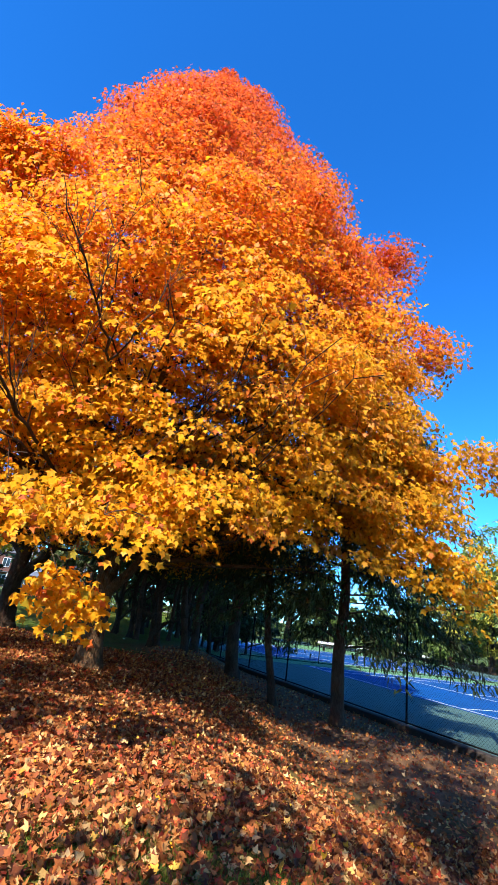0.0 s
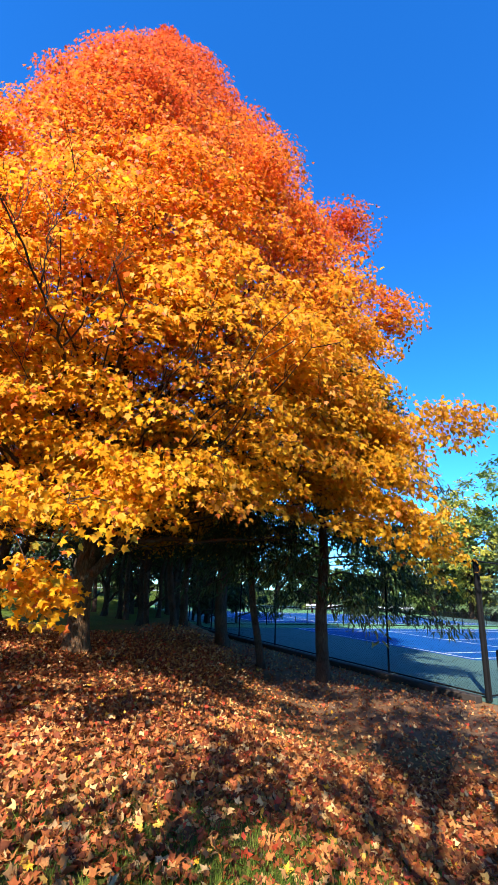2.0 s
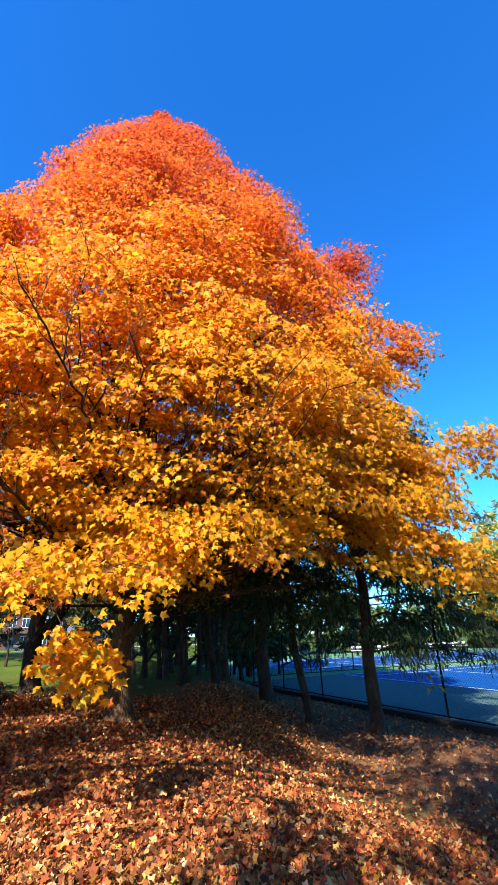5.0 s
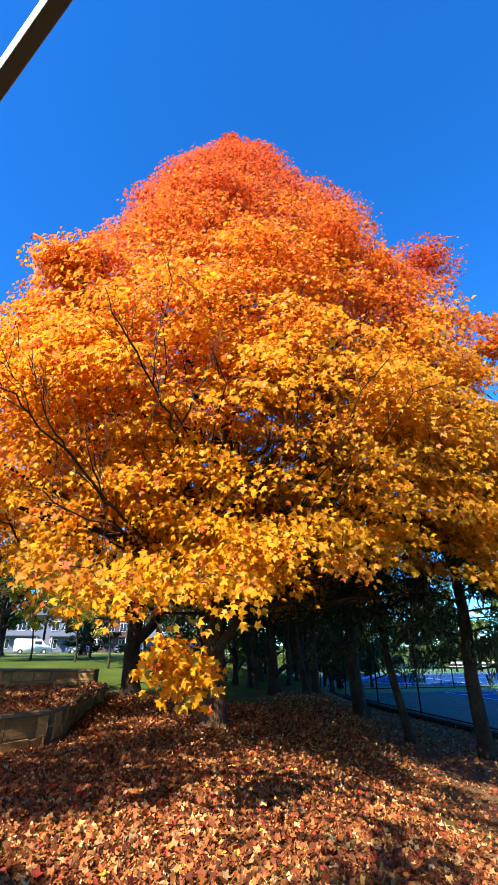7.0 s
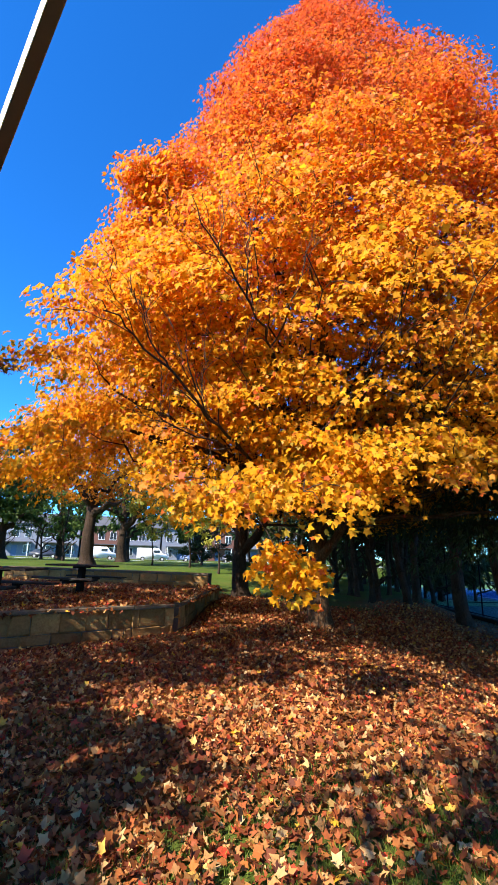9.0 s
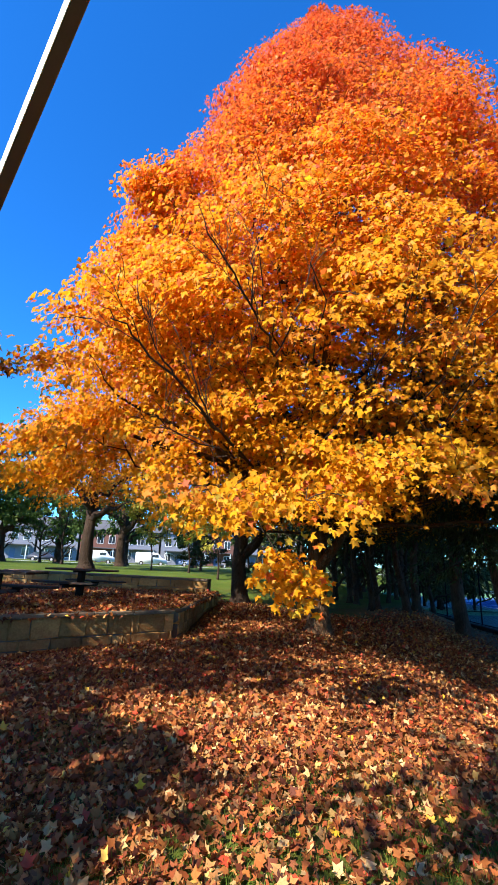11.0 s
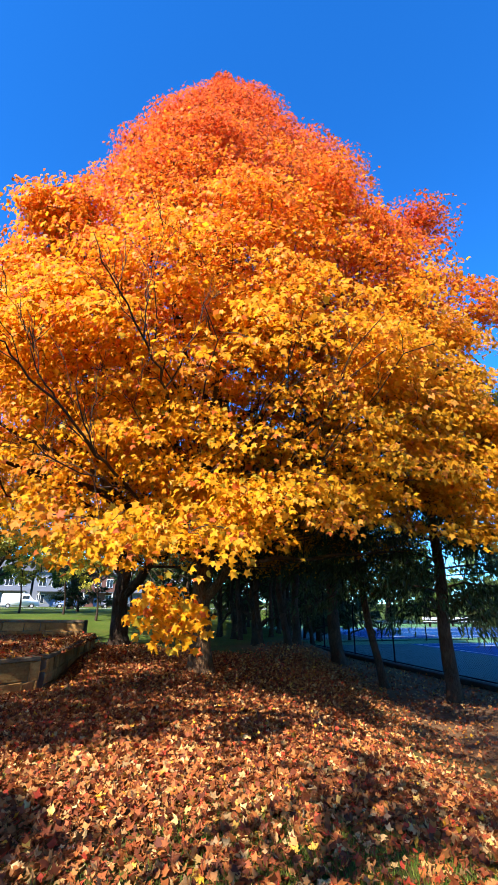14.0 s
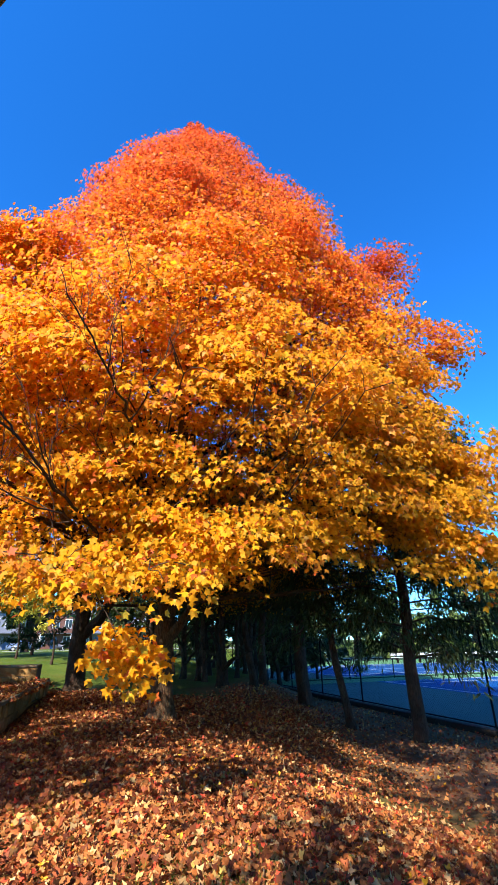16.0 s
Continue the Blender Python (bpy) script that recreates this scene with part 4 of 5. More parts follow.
def chain_link(width, height, pitch=0.075, wire=0.0022):
    """Diagonal wires woven into diamonds, in the x-z plane from the origin."""
    V, F = [], []
    for sgn, yoff in ((1, 0.002), (-1, -0.002)):
        for k in np.arange(-height, width + height, pitch):
            x0, x1 = (k, k + height) if sgn > 0 else (k, k - height)
            pts = []
            for xa, za, xb, zb in ((x0, 0.0, x1, height),):
                lo, hi = 0.0, 1.0
                dx = xb - xa
                t0, t1 = (0 - xa) / dx, (width - xa) / dx
                lo, hi = max(lo, min(t0, t1)), min(hi, max(t0, t1))
                if hi - lo > 0.01:
                    pts = [(xa + dx * lo, za + (zb - za) * lo), (xa + dx * hi, za + (zb - za) * hi)]
            if pts:
                (xa, za), (xb, zb) = pts
                L = math.hypot(xb - xa, zb - za)
                px, pz = -(zb - za) / L * wire, (xb - xa) / L * wire
                b0 = len(V)
                for x, z in ((xa, za), (xb, zb)):
                    V += [(x + px, yoff, z + pz), (x, yoff + wire, z), (x - px, yoff, z - pz)]
                F += [(b0, b0 + 3, b0 + 4, b0 + 1), (b0 + 1, b0 + 4, b0 + 5, b0 + 2), (b0 + 2, b0 + 5, b0 + 3, b0)]
    me = bpy.data.meshes.new("chain_link")
    me.from_pydata(V, [], F)
    return me


def post_mesh(r, height, cap=True):
    bm = bmesh.new()
    bmesh.ops.create_cone(bm, cap_ends=True, segments=12, radius1=r, radius2=r, depth=height, matrix=pose(0, 0, height / 2))
    if cap:
        bmesh.ops.create_uvsphere(bm, u_segments=12, v_segments=6, radius=r * 1.12, matrix=pose(0, 0, height))
    me = bpy.data.meshes.new("post")
    bm.to_mesh(me)
    bm.free()
    return me


def fence_run(label, start, direction, spans, gap, height, z, r=0.028, bottom=0.05, pitch=0.075, wire=0.0022, mid=False, first_r=None):
    """A chain-link fence: posts, rails and woven wire panels."""
    rz = math.degrees(math.atan2(direction[1], direction[0]))
    fence = base_at("chain_link_fence", start[0], start[1], z, label, "fence", turn=rz)
    pm, wm = post_mesh(r, height), chain_link(gap, height - bottom - 0.03, pitch, wire)
    pm.materials.append(M_FENCE)
    wm.materials.append(M_FENCE)
    rail = tubes([([(0, 0, 0), (gap / 2, 0, 0), (gap, 0, 0)], [0.02] * 3)], 8)
    rail.materials.append(M_FENCE)
    for i in range(spans + 1):
        me = pm
        if i == 0 and first_r:
            me = post_mesh(first_r, height + 0.05)
            me.materials.append(M_FENCE)
        ob = new("post", me)
        ob.parent, ob.location = fence, (i * gap, 0, -0.05)
    for i in range(spans):
        for zz in (height - 0.02, bottom) + ((height * 0.5,) if mid else ()):
            ob = new("rail", rail)
            ob.parent, ob.location = fence, (i * gap, 0, zz)
        ob = new("wire_mesh", wm)
        ob.parent, ob.location = fence, (i * gap, 0, bottom)
    return fence


fence_run("tall black chain-link fence along the tennis court", court_xy(0, 0), E_DIR, 15, 2.92, 2.95, COURT_Z + 0.0, first_r=0.05)
fence_run("tall black chain-link fence turning the court's corner", court_xy(-0.06, 0.02), N_DIR, 8, 2.92, 2.95, COURT_Z, r=0.025)
fence_run("far black chain-link fence behind the courts", court_xy(0, 37), E_DIR, 15, 3.0, 2.95, COURT_Z, pitch=0.2, wire=0.004)
fence_run("tall black chain-link fence at the far side of the courts", court_xy(37, 0), N_DIR, 12, 3.0, 2.95, COURT_Z, pitch=0.2, wire=0.004)
fence_run("low black chain-link fence between the two courts", court_xy(17.5, 2.0), N_DIR, 12, 3.0, 1.05, COURT_Z, pitch=0.12, wire=0.003)

# kerb of dark timber under the fence
kerb = court_box("kerb_edging", 0.1, 44, -0.30, -0.06, COURT_Z - 0.35, COURT_Z + 0.03, M_TABLE, None, 0.02)
tagged(kerb, "dark timber edging under the court fence", "edging", kind="structure")


def bench(e, n, length):
    x, y = court_xy(e, n)
    b = base_at("bench", x, y, COURT_Z, "long white bench on the far court", "bench", "white benches", turn=COURT_RZ - 90)
    box("seat", (0, 0, 0.44), (length, 0.3, 0.06), M_WHITE, b, 0, 0.01)
    box("backrest", (0, 0.2, 0.72), (length, 0.04, 0.2), M_WHITE, b, 0, 0.01)
    for x in (-length * 0.4, 0, length * 0.4):
        box("leg", (x, 0, 0.21), (0.06, 0.28, 0.42), M_STEEL, b)
        box("upright", (x, 0.17, 0.62), (0.05, 0.03, 0.42), M_STEEL, b)


for n, length in ((31.0, 6.5), (22.0, 6.5)):
    bench(32.0, n, length)

# ---------------------------------------------------------------- picnic terrace
TERRACE_Z = 0.44
WALL_A, WALL_B, WALL_C = (-8.9, 0.6), (-6.75, 7.0), (-9.75, 12.2)     # the wall's front line
WALL_TOP = 0.52


def stone_wall(name, label, a, b, z0, z1, thick=0.42, rows=4, seed=1):
    """A low wall of squared stones of uneven length in mortar, with a coping."""
    r = random.Random(seed)
    a, b = Vector((*a, 0)), Vector((*b, 0))
    L = (b - a).length
    rz = math.degrees(math.atan2(b.y - a.y, b.x - a.x))
    w = base_at(name, a.x, a.y, 0, label, "wall", kind="structure", turn=rz)
    box("mortar_core", (L / 2, 0, (z0 + z1 - 0.07) / 2), (L, thick - 0.05, z1 - z0 - 0.07), M_MORTAR, w)
    H = z1 - 0.07 - z0
    z = z0
    for row in range(rows):
        h = H / rows * r.uniform(0.6, 1.4) if row < rows - 1 else z0 + H - z
        x = -r.uniform(0, 0.3)
        while x < L:
            l = r.uniform(0.16, 0.7)
            x0, x1 = max(x, 0), min(x + l, L)
            if x1 - x0 > 0.06:
                bm = bmesh.new()
                add_box(bm, ((x0 + x1) / 2, 0, z + h / 2), (x1 - x0 - 0.018, thick + r.uniform(-0.012, 0.035), h - 0.018), 0, 0.012)
                for v in bm.verts:
                    v.co += Vector((r.uniform(-1, 1), r.uniform(-1, 1), r.uniform(-1, 1))) * 0.017
                part("stone", bm, M_STONE, w)
            x += l
        z += h
    x = 0.0
    while x < L:
        l = min(r.uniform(0.6, 1.0), L - x)
        box("coping", (x + l / 2, 0, z1 - 0.035), (l - 0.012, thick + 0.07, 0.07), M_COPING, w, 0, 0.012)
        x += l
    return w


stone_wall("wall_front", "low retaining wall of tan squared stone with a coping", WALL_A, WALL_B, -0.3, WALL_TOP, rows=3, seed=3)
stone_wall("wall_side", "low retaining wall of tan squared stone running to the lawn", (-6.75, 7.02), WALL_C, -0.3, WALL_TOP, rows=3, seed=5)
stone_wall("wall_back", "low stone parapet behind the picnic terrace", (-9.95, 12.25), (-17.5, 9.0), -0.1, WALL_TOP + 0.42, seed=8)

bm = bmesh.new()
vs = [bm.verts.new((x, y, TERRACE_Z)) for x, y in ((-6.95, 7.0), (-9.9, 12.0), (-18, 8.6), (-20, 2.0), (-9.1, 0.6))]
f = bm.faces.new(vs)
g = bmesh.ops.extrude_face_region(bm, geom=[f])
bmesh.ops.translate(bm, verts=[v for v in g["geom"] if isinstance(v, bmesh.types.BMVert)], vec=(0, 0, -0.6))
bmesh.ops.recalc_face_normals(bm, faces=bm.faces)
tagged(part("terrace_floor", bm, M_PAVING), "paved picnic terrace under fallen leaves", "paving", kind="structure")


def picnic_table(x, y, turn):
    t = base_at("picnic_table", x, y, TERRACE_Z, "dark weathered picnic table on a single pedestal, leaves on top", "picnic table", "picnic tables", turn=turn)
    for i in range(5):
        box("plank", (0, (i - 2) * 0.155, 0.75), (1.85, 0.145, 0.045), M_TABLE, t, 0, 0.008)
    box("pedestal", (0, 0, 0.36), (0.16, 0.16, 0.73), M_STEEL, t, 0, 0.01)
    box("crossbeam", (0, 0, 0.705), (0.10, 0.72, 0.05), M_STEEL, t, 0, 0.006)
    box("bench_arm", (0, 0, 0.33), (0.09, 1.5, 0.07), M_STEEL, t, 0, 0.006)
    for s in (-1, 1):
        for k in (-0.075, 0.075):
            box("bench_plank", (0, s * 0.72 + k, 0.43), (1.85, 0.14, 0.045), M_TABLE, t, 0, 0.008)
        box("bench_bracket", (0, s * 0.72, 0.385), (0.10, 0.26, 0.05), M_STEEL, t)
    box("foot_plate", (0, 0, 0.006), (0.3, 0.3, 0.012), M_STEEL, t)
    return t


picnic_table(-10.6, 7.4, 20)
picnic_table(-9.2, 4.35, 25)

# ---------------------------------------------------------------- the dark lamp post whose arm reaches over the path
ARM_TURN = 11
ARM_A, ARM_B = Vector((-5.41, 1.08, 3.35)), Vector((-0.30, -0.00, 5.615))
post = base_at("lamp_post", ARM_A.x, ARM_A.y, float(terrain(ARM_A.x, ARM_A.y)), "dark metal lamp post with a long sloping arm, sunlit edge painted white", "lamp post")
bm = bmesh.new()
h = ARM_A.z - post.location.z
add_box(bm, (0, 0, h / 2 - 0.1), (0.15, 0.15, h + 0.2), -12, 0.012)
part("shaft", bm, M_STEEL, post)
box("base_plate", (0, 0, 0.015), (0.34, 0.34, 0.03), M_STEEL, post, -12, 0.006)
bm = bmesh.new()
d = ARM_B - ARM_A
add_box(bm, (0, 0, d.length / 2), (0.098, 0.098, d.length), ARM_TURN, 0.006)
bmesh.ops.transform(bm, matrix=Matrix.Translation((0, 0, h)) @ d.to_track_quat("Z", "Y").to_matrix().to_4x4(), verts=bm.verts)
arm = part("arm", bm, M_BRONZE, post, "dull bronze square metal arm")
# white plate on the visible sunward face paints in the arm's sunlit edge
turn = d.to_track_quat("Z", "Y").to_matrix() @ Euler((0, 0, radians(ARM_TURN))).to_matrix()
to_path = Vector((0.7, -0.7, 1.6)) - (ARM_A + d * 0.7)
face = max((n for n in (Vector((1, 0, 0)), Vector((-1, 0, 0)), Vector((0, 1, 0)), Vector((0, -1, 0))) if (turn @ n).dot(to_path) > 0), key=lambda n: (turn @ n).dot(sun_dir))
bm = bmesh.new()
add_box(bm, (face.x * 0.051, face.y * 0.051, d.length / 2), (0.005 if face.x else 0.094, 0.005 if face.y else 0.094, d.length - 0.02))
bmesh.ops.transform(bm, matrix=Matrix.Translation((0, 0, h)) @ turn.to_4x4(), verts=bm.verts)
part("painted_sunlit_edge", bm, M_WHITE, arm, "white plate standing in for the arm's sunlit edge")


# grey timber posts at the path's edge
def timber_post(x, y, top, w, d, turn, lean):
    z = float(terrain(x, y))
    p = base_at("timber_post", x, y, z, "grey weathered timber post with a worn rounded top", "post", "grey timber posts", turn=turn)
    bm = bmesh.new()
    add_box(bm, (0, 0, (top - z) / 2 - 0.1), (w, d, top - z + 0.2), 0, min(w, d) * 0.28)
    bmesh.ops.transform(bm, matrix=Matrix.Shear("XY", 4, (lean, 0)), verts=bm.verts)
    part("shaft", bm, M_GREYWOOD, p)


timber_post(1.985, 2.38, 1.12, 0.07, 0.09, 17, -0.01)
timber_post(2.54, 4.2, 1.12, 0.05, 0.09, 17, -0.01)
timber_post(1.86, 1.78, 1.10, 0.07, 0.09, 17, -0.01)


# ---------------------------------------------------------------- street, houses and vehicles beyond the lawn
S_DIR, T_DIR = np.array((-0.75, 0.66)), np.array((0.66, 0.75))       # away from the lawn, and along the street


def street(s, t):
    p = S_DIR * s + T_DIR * t
    return float(p[0]), float(p[1])


ST_RZ = math.degrees(math.atan2(T_DIR[1], T_DIR[0]))
x, y = street(82, 0)
tagged(box("road", (x, y, 0.22), (130, 7.5, 0.16), M_ASPHALT, None, ST_RZ), "grey asphalt street beyond the lawn", "road", kind="structure")
x, y = street(76, 0)
tagged(box("pavement", (x, y, 0.26), (130, 1.6, 0.24), M_CONCRETE, None, ST_RZ, 0.02), "pale concrete pavement along the street", "pavement", kind="structure")

M_GLASS, _nt, _b = material("window_glass", 0.06)
_b.inputs["Base Color"].default_value = (0.03, 0.04, 0.05, 1)
M_SIDING = two_scale("pale_siding", (0.17, 0.18, 0.215), (0.24, 0.25, 0.285), 0.6, 12, 0.7, 0, 0.3, 0.01, (0.3, 0.3, 6))
M_BRICKRED = two_scale("red_brick", (0.13, 0.06, 0.045), (0.20, 0.10, 0.075), 0.8, 18, 0.9)
M_ROOF = two_scale("grey_shingle", (0.07, 0.07, 0.075), (0.14, 0.14, 0.15), 0.8, 14, 0.9)
M_VAN = two_scale("white_car_paint", (0.72, 0.73, 0.74), (0.8, 0.8, 0.8), 0.5, 5, 0.3, 0, 0.02, 0.001)
M_CARDARK = two_scale("dark_car_paint", (0.03, 0.035, 0.05), (0.05, 0.055, 0.07), 0.5, 5, 0.3, 0, 0.02, 0.001)
M_CARBLUE = two_scale("blue_car_paint", (0.08, 0.12, 0.22), (0.10, 0.15, 0.26), 0.5, 5, 0.3, 0, 0.02, 0.001)
M_TYRE = two_scale("tyre_rubber", (0.012, 0.012, 0.012), (0.025, 0.025, 0.025), 5, 40, 0.9)


def row_house(s, t, width, mat, label):
    x, y = street(s, t)
    h = base_at("house", x, y, 0.2, label, "house", "row of houses", turn=ST_RZ)
    box("wall", (0, 0, 3.1), (width, 8, 6.2), mat, h)
    bm = bmesh.new()
    pr = [(-width / 2 - 0.2, -4.4, 6.15), (width / 2 + 0.2, -4.4, 6.15), (width / 2 + 0.2, 0, 8.4), (-width / 2 - 0.2, 0, 8.4), (-width / 2 - 0.2, 4.4, 6.15), (width / 2 + 0.2, 4.4, 6.15)]
    vv = [bm.verts.new(p) for p in pr]
    for q in ((0, 1, 2, 3), (3, 2, 5, 4), (0, 3, 4), (1, 5, 2), (0, 4, 5, 1)):
        bm.faces.new([vv[i] for i in q])
    part("roof", bm, M_ROOF, h)
    for floor_z in (1.5, 4.4):
        for k in (-0.3, 0.0, 0.3):
            if floor_z < 2 and k == 0.0:
                d = box("door", (k * width, -4.02, 1.05), (0.95, 0.08, 2.1), M_CARBLUE, h)
                continue
            w = box("window", (k * width, -4.02, floor_z), (1.25, 0.08, 1.6), M_WHITE, h)
            for px in (-0.3, 0.3):
                pane = box("pane", (k * width + px, -4.065, floor_z), (0.52, 0.02, 1.4), M_GLASS, None)
                pane.parent = w
    box("porch_roof", (0, -4.8, 2.75), (width * 0.8, 1.6, 0.14), M_ROOF, h)
    for px in (-0.36, 0.36):
        box("porch_post", (px * width, -5.45, 1.35), (0.14, 0.14, 2.7), M_WHITE, h)
    return h


for i in range(12):
    row_house(96, -52 + i * 7.6, 7.2, M_SIDING if i % 3 else M_BRICKRED, "two-storey row house with pale siding and a porch" if i % 3 else "two-storey brick row house with a porch")


def car(s, t, kind, mat, label):
    x, y = street(s, t)
    c = base_at(kind, x, y, 0.3, label, kind, "parked vehicles", turn=ST_RZ)
    L, W = (5.2, 1.95) if kind == "van" else (4.5, 1.8)
    prof = ([(-L / 2, .35), (-L / 2, 1.95), (-L / 2 + .15, 2.1), (1.0, 2.1), (1.75, 1.25), (2.5, 1.05), (L / 2, .8), (L / 2, .35)] if kind == "van" else
            [(-L / 2, .3), (-L / 2, .85), (-1.9, .95), (-1.3, 1.42), (.45, 1.45), (1.15, .95), (2.1, .82), (L / 2, .65), (L / 2, .3)])
    bm = bmesh.new()
    side = [[bm.verts.new((x, yy * (0.92 if z > 1.2 else 1), z)) for x, z in prof] for yy in (-W / 2, W / 2)]
    bm.faces.new(side[0])
    bm.faces.new(side[1][::-1])
    for i in range(len(prof)):
        j = (i + 1) % len(prof)
        bm.faces.new((side[0][j], side[0][i], side[1][i], side[1][j]))
    bmesh.ops.recalc_face_normals(bm, faces=bm.faces)
    bmesh.ops.bevel(bm, geom=bm.edges[:], offset=0.05, segments=2, affect="EDGES")
    part("body", bm, mat, c, "", True)
    zw = 1.55 if kind == "van" else 1.18
    for sgn in (-1, 1):
        for x0, x1 in (((0.2, 1.15),) if kind == "van" else ((-1.2, -0.35), (-0.25, 0.6))):
            box("window", ((x0 + x1) / 2, sgn * W * 0.475, zw), (x1 - x0, 0.03, 0.42 if kind == "van" else 0.34), M_GLASS, c, 0, 0.01)
    for wx in (-L * 0.31, L * 0.31):
        for sgn in (-1, 1):
            bm = bmesh.new()
            bmesh.ops.create_cone(bm, cap_ends=True, segments=16, radius1=0.34, radius2=0.34, depth=0.22, matrix=pose(wx, sgn * (W / 2 - 0.1), 0.34, 90))
            wheel = part("wheel", bm, M_TYRE, c)
            bm = bmesh.new()
            bmesh.ops.create_cone(bm, cap_ends=True, segments=12, radius1=0.2, radius2=0.2, depth=0.24, matrix=pose(wx, sgn * (W / 2 - 0.1), 0.34, 90))
            part("rim", bm, M_CONCRETE, wheel)


car(79.5, -5.5, "van", M_VAN, "white panel van parked at the kerb")
car(79.5, 3.0, "van", M_VAN, "white delivery van parked at the kerb")
car(79.5, -14.0, "car", M_CARDARK, "dark saloon car parked at the kerb")
car(79.5, 10.0, "car", M_CARBLUE, "blue saloon car parked at the kerb")
car(79.5, 17.0, "car", M_CARDARK, "dark saloon car parked at the kerb")

# trees on the lawn and beyond
round_tree("oak_tree", -35.0, 14.5, "broad green tree on the far lawn", 10.5, 0.4, 5.0, 2.6, GREEN, 6000, 0.3, M_DARKBARK, M_GREEN_LEAF, 2.6, "", 0.85)
round_tree("oak_tree", -26.5, 22.0, "green tree with a dark trunk near the street", 10.0, 0.36, 4.4, 3.2, GREEN, 7000, 0.22, M_DARKBARK, M_GREEN_LEAF, 2.4, "", 0.85)
for x, y in ((-36.0, 18.0), (-37.0, 22.0), (-30.0, 19.5)):
    round_tree("crape_myrtle", x, y, "many-stemmed small green tree on the lawn", 5.6, 0.10, 2.6, 1.9, GREEN, 3000, 0.19, M_TWIG, M_GREEN_LEAF, 0.4, "many-stemmed small trees", 0.9, 9)
for x, y in ((-20.0, 18.9), (-17.0, 18.9), (-14.2, 18.0)):
    round_tree("sapling", x, y, "staked young tree with yellow leaves by the path", 5.2, 0.05, 1.7, 1.5, YELLOWGREEN, 4200, 0.15, M_TWIG, M_GREEN_LEAF, 1.6, "young street trees", 0.9, 5)
round_tree("shrub", -20.5, 24.0, "dense dark green evergreen shrub on the lawn", 3.2, 0.08, 1.7, 0.2, [(0, (0.015, 0.03, 0.01)), (1, (0.05, 0.08, 0.025))], 4000, 0.14, M_TWIG, M_GREEN_LEAF, 0.3, "", 0.9, 7)

# woods beyond the courts
far = [(23.5, 53.5, LIGHTGREEN, 19, 10000), (18.6, 57.5, YELLOWGREEN, 15, 8000), (15.5, 62.0, LIGHTGREEN, 13, 6000), (17, 68, LIGHTGREEN, 14, 7000), (30, 46, LIGHTGREEN, 15, 5000), (21, 58, YELLOWGREEN, 13, 9000), (9.5, 63, LIGHTGREEN, 12, 7000), (42, 40, LIGHTGREEN, 17, 3000), (1, 60, GREEN, 13, 5000), (-4, 58, GREEN, 13, 4000), (27, 60, LIGHTGREEN, 14, 8000)]
for x, y, stops, h, count in far:
    round_tree("broadleaf_tree", x, y, "tall sunlit broadleaf tree beyond the tennis courts", h, 0.3, h * 0.4, 0.8, stops, int(count * 0.65), 0.46, M_DARKBARK, M_GREEN_LEAF, 2.0, "trees beyond the courts", 0.8, 9, gap=0.35)
# green trees along the far side of the lawn
for x, y, h in ((-35, 17.5, 11), (-38, 12.0, 11), (-44, 20, 11), (-42, 27, 10), (-40, 34, 10), (-50, 14, 12), (-36, 41, 10), (-30, 46, 11)):
    round_tree("oak_tree", x, y, "broad dark green tree on the far lawn", h, 0.35, 4.4, 2.2, GREEN, 2600, 0.48, M_DARKBARK, M_GREEN_LEAF, 2.2, "green trees on the far lawn", 0.85, 8)
conifer("spruce_tree", 21.5, 50.5, "tall blue-green spruce beyond the tennis courts", 13.5, 0.25, 3.6, 0.5, 12000, 0.5, stops=[(0, (0.05, 0.09, 0.05)), (1, (0.14, 0.20, 0.11))], group="trees beyond the courts", bare=0.8, drape=0.4)
for i in range(23):
    x, y = court_xy(2 + i * 3.4, 41 + 1.2 * math.sin(i * 2.3)) if i < 11 else court_xy(40.5 + math.sin(i * 2.3), 4 + (i - 11) * 4.2)
    round_tree("shrub", x, y, "tall leafy hedge shrub behind the far court fence", 7.0 + 1.3 * math.sin(i * 1.7), 0.08, 2.9, 0.1, LIGHTGREEN if i % 3 else GREEN, 1600, 0.52, M_TWIG, M_GREEN_LEAF, 0.4, "hedge behind the courts", 0.95, 6)

# ---------------------------------------------------------------- fallen leaves and grass
FALLEN = [(0, (0.09, 0.024, 0.012)), (0.3, (0.25, 0.062, 0.02)), (0.55, (0.39, 0.125, 0.03)), (0.78, (0.49, 0.23, 0.072)), (0.93, (0.62, 0.41, 0.18)), (1.0, (0.74, 0.40, 0.05))]


def scatter(n, x0, x1, y0, y1, keep):
    x, y = rng.uniform(x0, x1, n), rng.uniform(y0, y1, n)
    k = rng.random(n) < keep(x, y)
    return x[k], y[k]


def outside_wall(x, y):
    """1 on the lawn, 0 behind the terrace wall."""
    f1 = (x - WALL_A[0]) * (WALL_B[1] - WALL_A[1]) - (y - WALL_A[1]) * (WALL_B[0] - WALL_A[0]) > 0.32 * 6.7
    f2 = (x - WALL_B[0]) * (WALL_C[1] - WALL_B[1]) - (y - WALL_B[1]) * (WALL_C[0] - WALL_B[0]) > 0.32 * 6.0
    return (f1 | (y > 7.0)) & (f2 | (y < 7.0) | (y > 12.4))


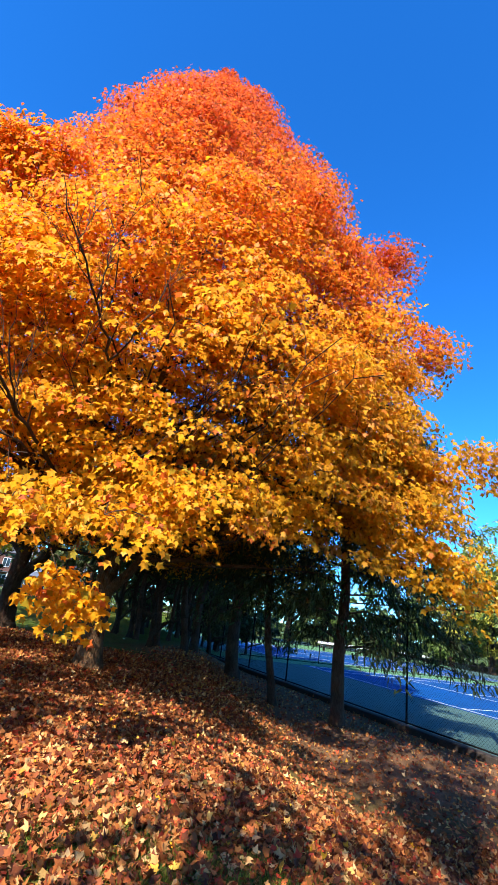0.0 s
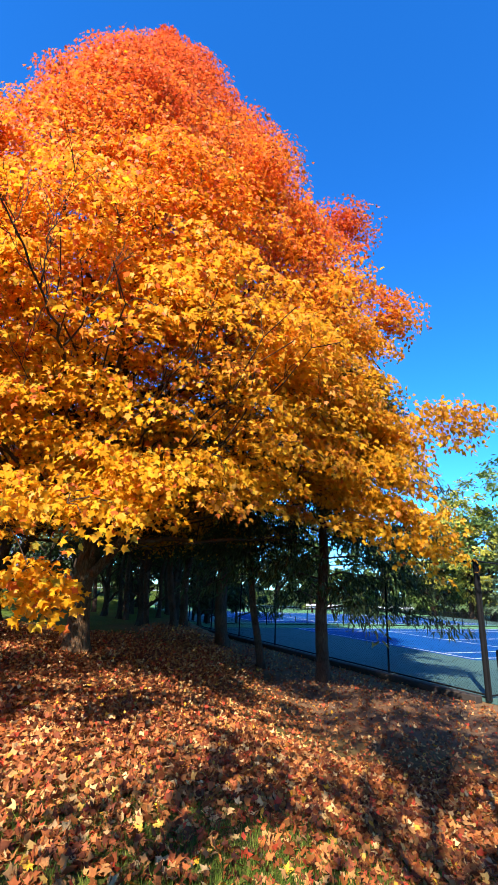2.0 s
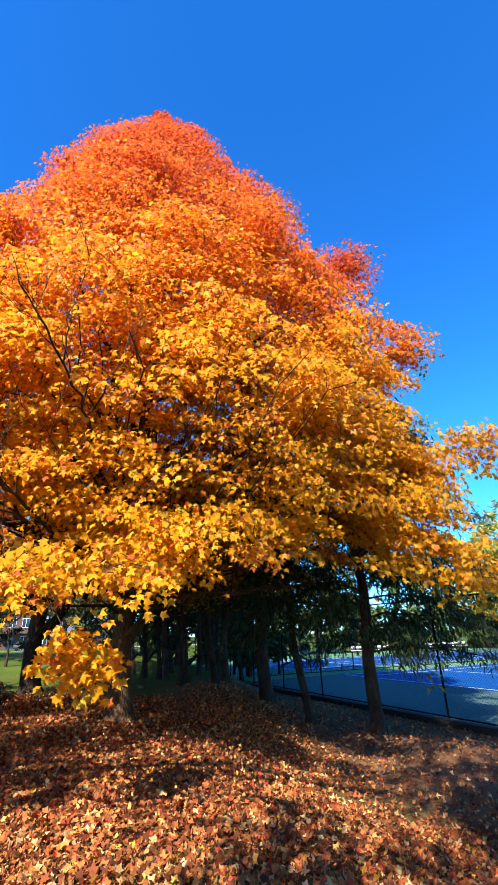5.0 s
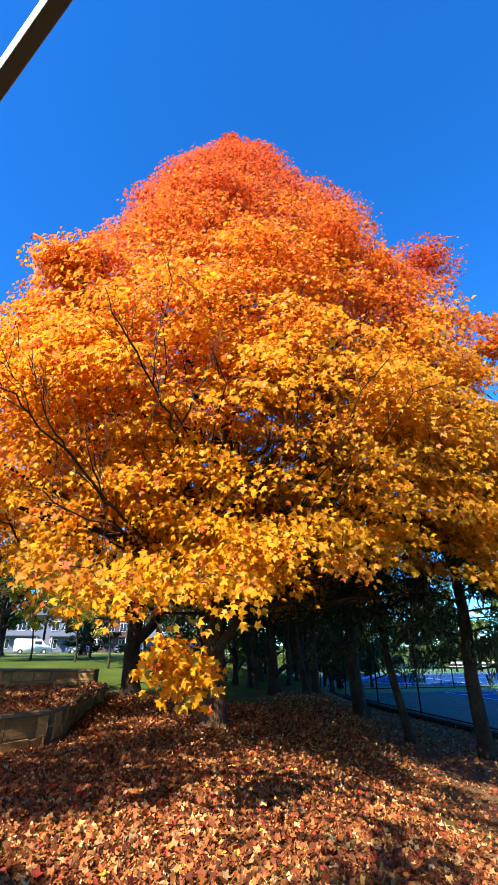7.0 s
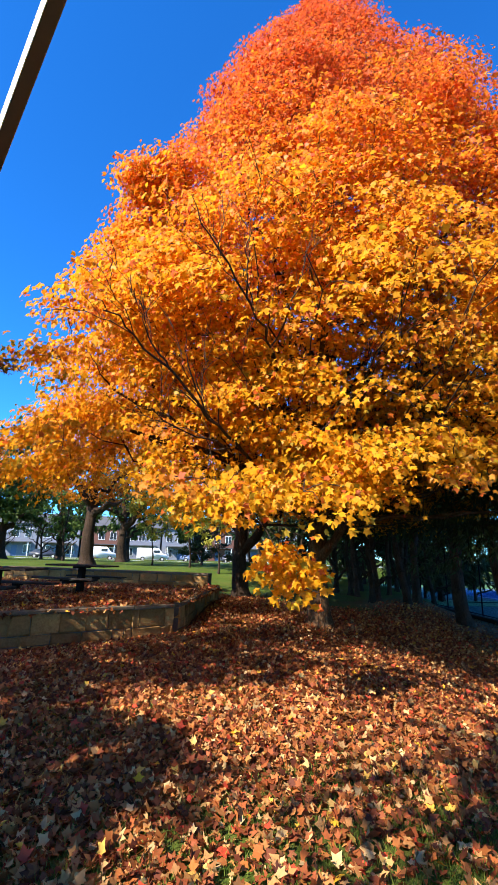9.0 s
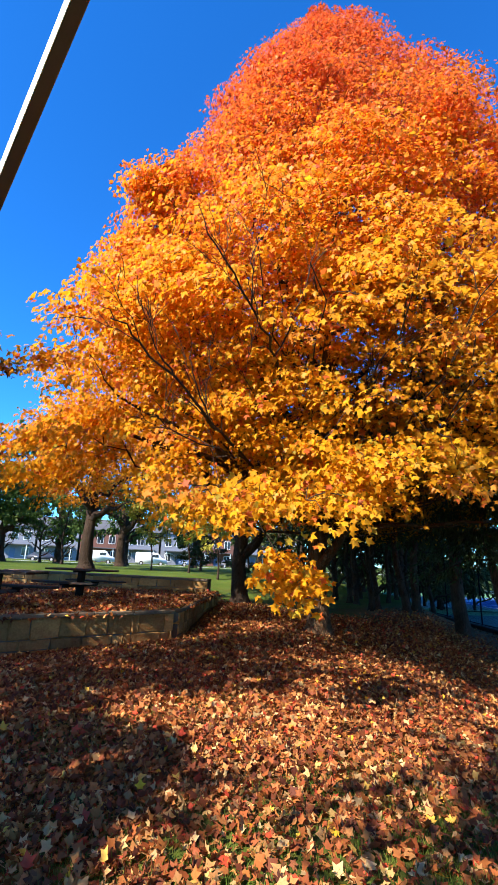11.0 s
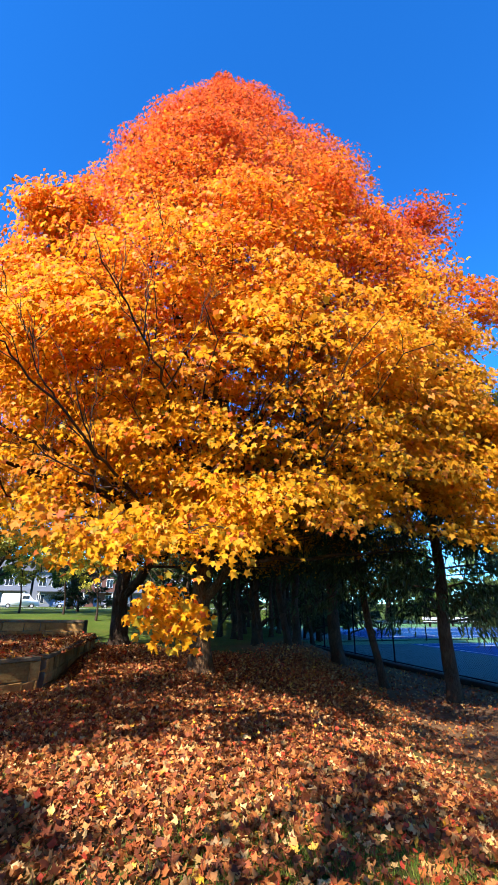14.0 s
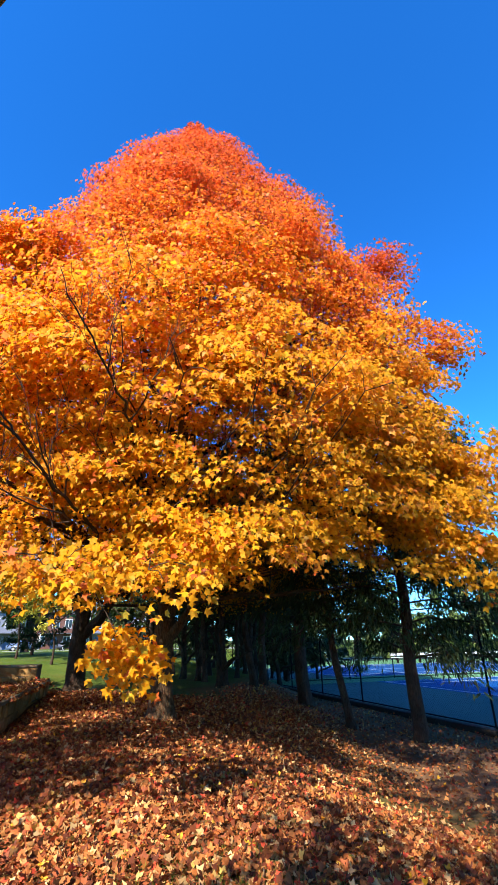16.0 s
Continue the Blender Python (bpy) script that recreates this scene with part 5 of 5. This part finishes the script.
def fallen(name, x, y, z, shape, faces, size, label, lift=0.03):
    n = len(x)
    nor = np.array((0, 0, 1.0)) + 0.75 * rng.normal(size=(n, 3))
    at3 = np.stack([x, y, z + lift * rng.random(n) + 0.012], -1)
    tint = lerp_colors(FALLEN, np.clip(rng.beta(1.35, 1.5, n) * 1.03, 0, 1), 0.2)
    odd = rng.random(n)                     # a few fresh leaves among the dry ones
    tint[odd < 0.009] = (0.80, 0.42, 0.03)
    tint[odd > 0.96] = (0.55, 0.07, 0.03)
    ob = link_mesh(name, leaf_mesh(name, shape, faces, at3, nor, rng.normal(size=(n, 3)), size, tint, rng.uniform(-3.0, 3.5, n)), M_FALLEN)
    return tagged(ob, label, "fallen leaves", kind="stuff")


x, y = scatter(330000, -9, 6.5, -4.0, 6.5, lambda x, y: outside_wall(x, y) * (0.25 + 0.75 * smooth(-0.5, 0.6, y)) * smooth(-4, -2, y) * smooth(6.5, 4.5, x) * np.clip(litter_amount(x, y) * 1.2, 0, 1) * (0.62 + 0.25 * np.sin(2.3 * x + y) * np.cos(1.9 * y - 1.3 * x)))
k = y < 3.4
fallen("fallen_leaves", x[k], y[k], terrain(x[k], y[k]), MAPLE8, MAPLE8_F, rng.uniform(0.032, 0.08, int(k.sum())), "fallen maple leaves, brown, orange and tan, on the near lawn")
fallen("fallen_leaves", x[~k], y[~k], terrain(x[~k], y[~k]), MAPLE6, MAPLE6_F, rng.uniform(0.038, 0.078, int((~k).sum())), "fallen maple leaves, red-brown and tan, on the lawn")
x, y = scatter(150000, -11, 6, 6.3, 20, lambda x, y: outside_wall(x, y) * litter_amount(x, y) ** 1.3 * 0.62)
fallen("fallen_leaves", x, y, terrain(x, y), STAR4, STAR4_F, rng.uniform(0.045, 0.085, len(x)), "thick carpet of fallen orange-brown leaves under the maple")
x, y = scatter(30000, -18, -6.9, 0.8, 12, lambda x, y: (~outside_wall(x, y)) * 0.95)
fallen("fallen_leaves", x, y, np.full(len(x), TERRACE_Z), STAR4, STAR4_F, rng.uniform(0.07, 0.12, len(x)), "fallen leaves on the picnic terrace")

for a, b_, m_ in ((WALL_A, WALL_B, 700), (WALL_B, WALL_C, 900)):
    k, w = rng.random(m_), rng.uniform(-0.2, 0.2, m_)
    d = np.array((b_[0] - a[0], b_[1] - a[1]))
    q = np.array((-d[1], d[0])) / np.linalg.norm(d)
    x, y = a[0] + d[0] * k + q[0] * w, a[1] + d[1] * k + q[1] * w
    fallen("fallen_leaves", x, y, np.full(m_, WALL_TOP), STAR, STAR_F, rng.uniform(0.06, 0.11, m_), "fallen leaves lying along the wall's coping")

GRASS = [(0, (0.04, 0.08, 0.012)), (0.6, (0.12, 0.19, 0.025)), (1, (0.27, 0.31, 0.06))]
x, y = scatter(140000, -3.4, 3.8, 0.4, 4.8, lambda x, y: (0.15 + 0.65 * smooth(-1.6, 0.8, x)) * smooth(4.8, 2.8, y) + 0.3 * np.sin(2.1 * x + 1.1 * y) * np.cos(1.7 * y - x))
n = len(x)
tilt = np.stack([rng.normal(size=n) * 0.4, rng.normal(size=n) * 0.4, np.ones(n)], -1)
ob = link_mesh("grass_blades", leaf_mesh("grass_blades", BLADE * np.array((1.6, 1, 1)), BLADE_F, np.stack([x, y, terrain(x, y) - 0.005], -1), np.concatenate([rng.normal(size=(n, 2)), 0.1 * np.ones((n, 1))], 1), tilt, rng.uniform(0.035, 0.075, n), lerp_colors(GRASS, rng.random(n), 0.2)), M_GRASS)
tagged(ob, "short green grass blades between the fallen leaves", "grass", kind="stuff")
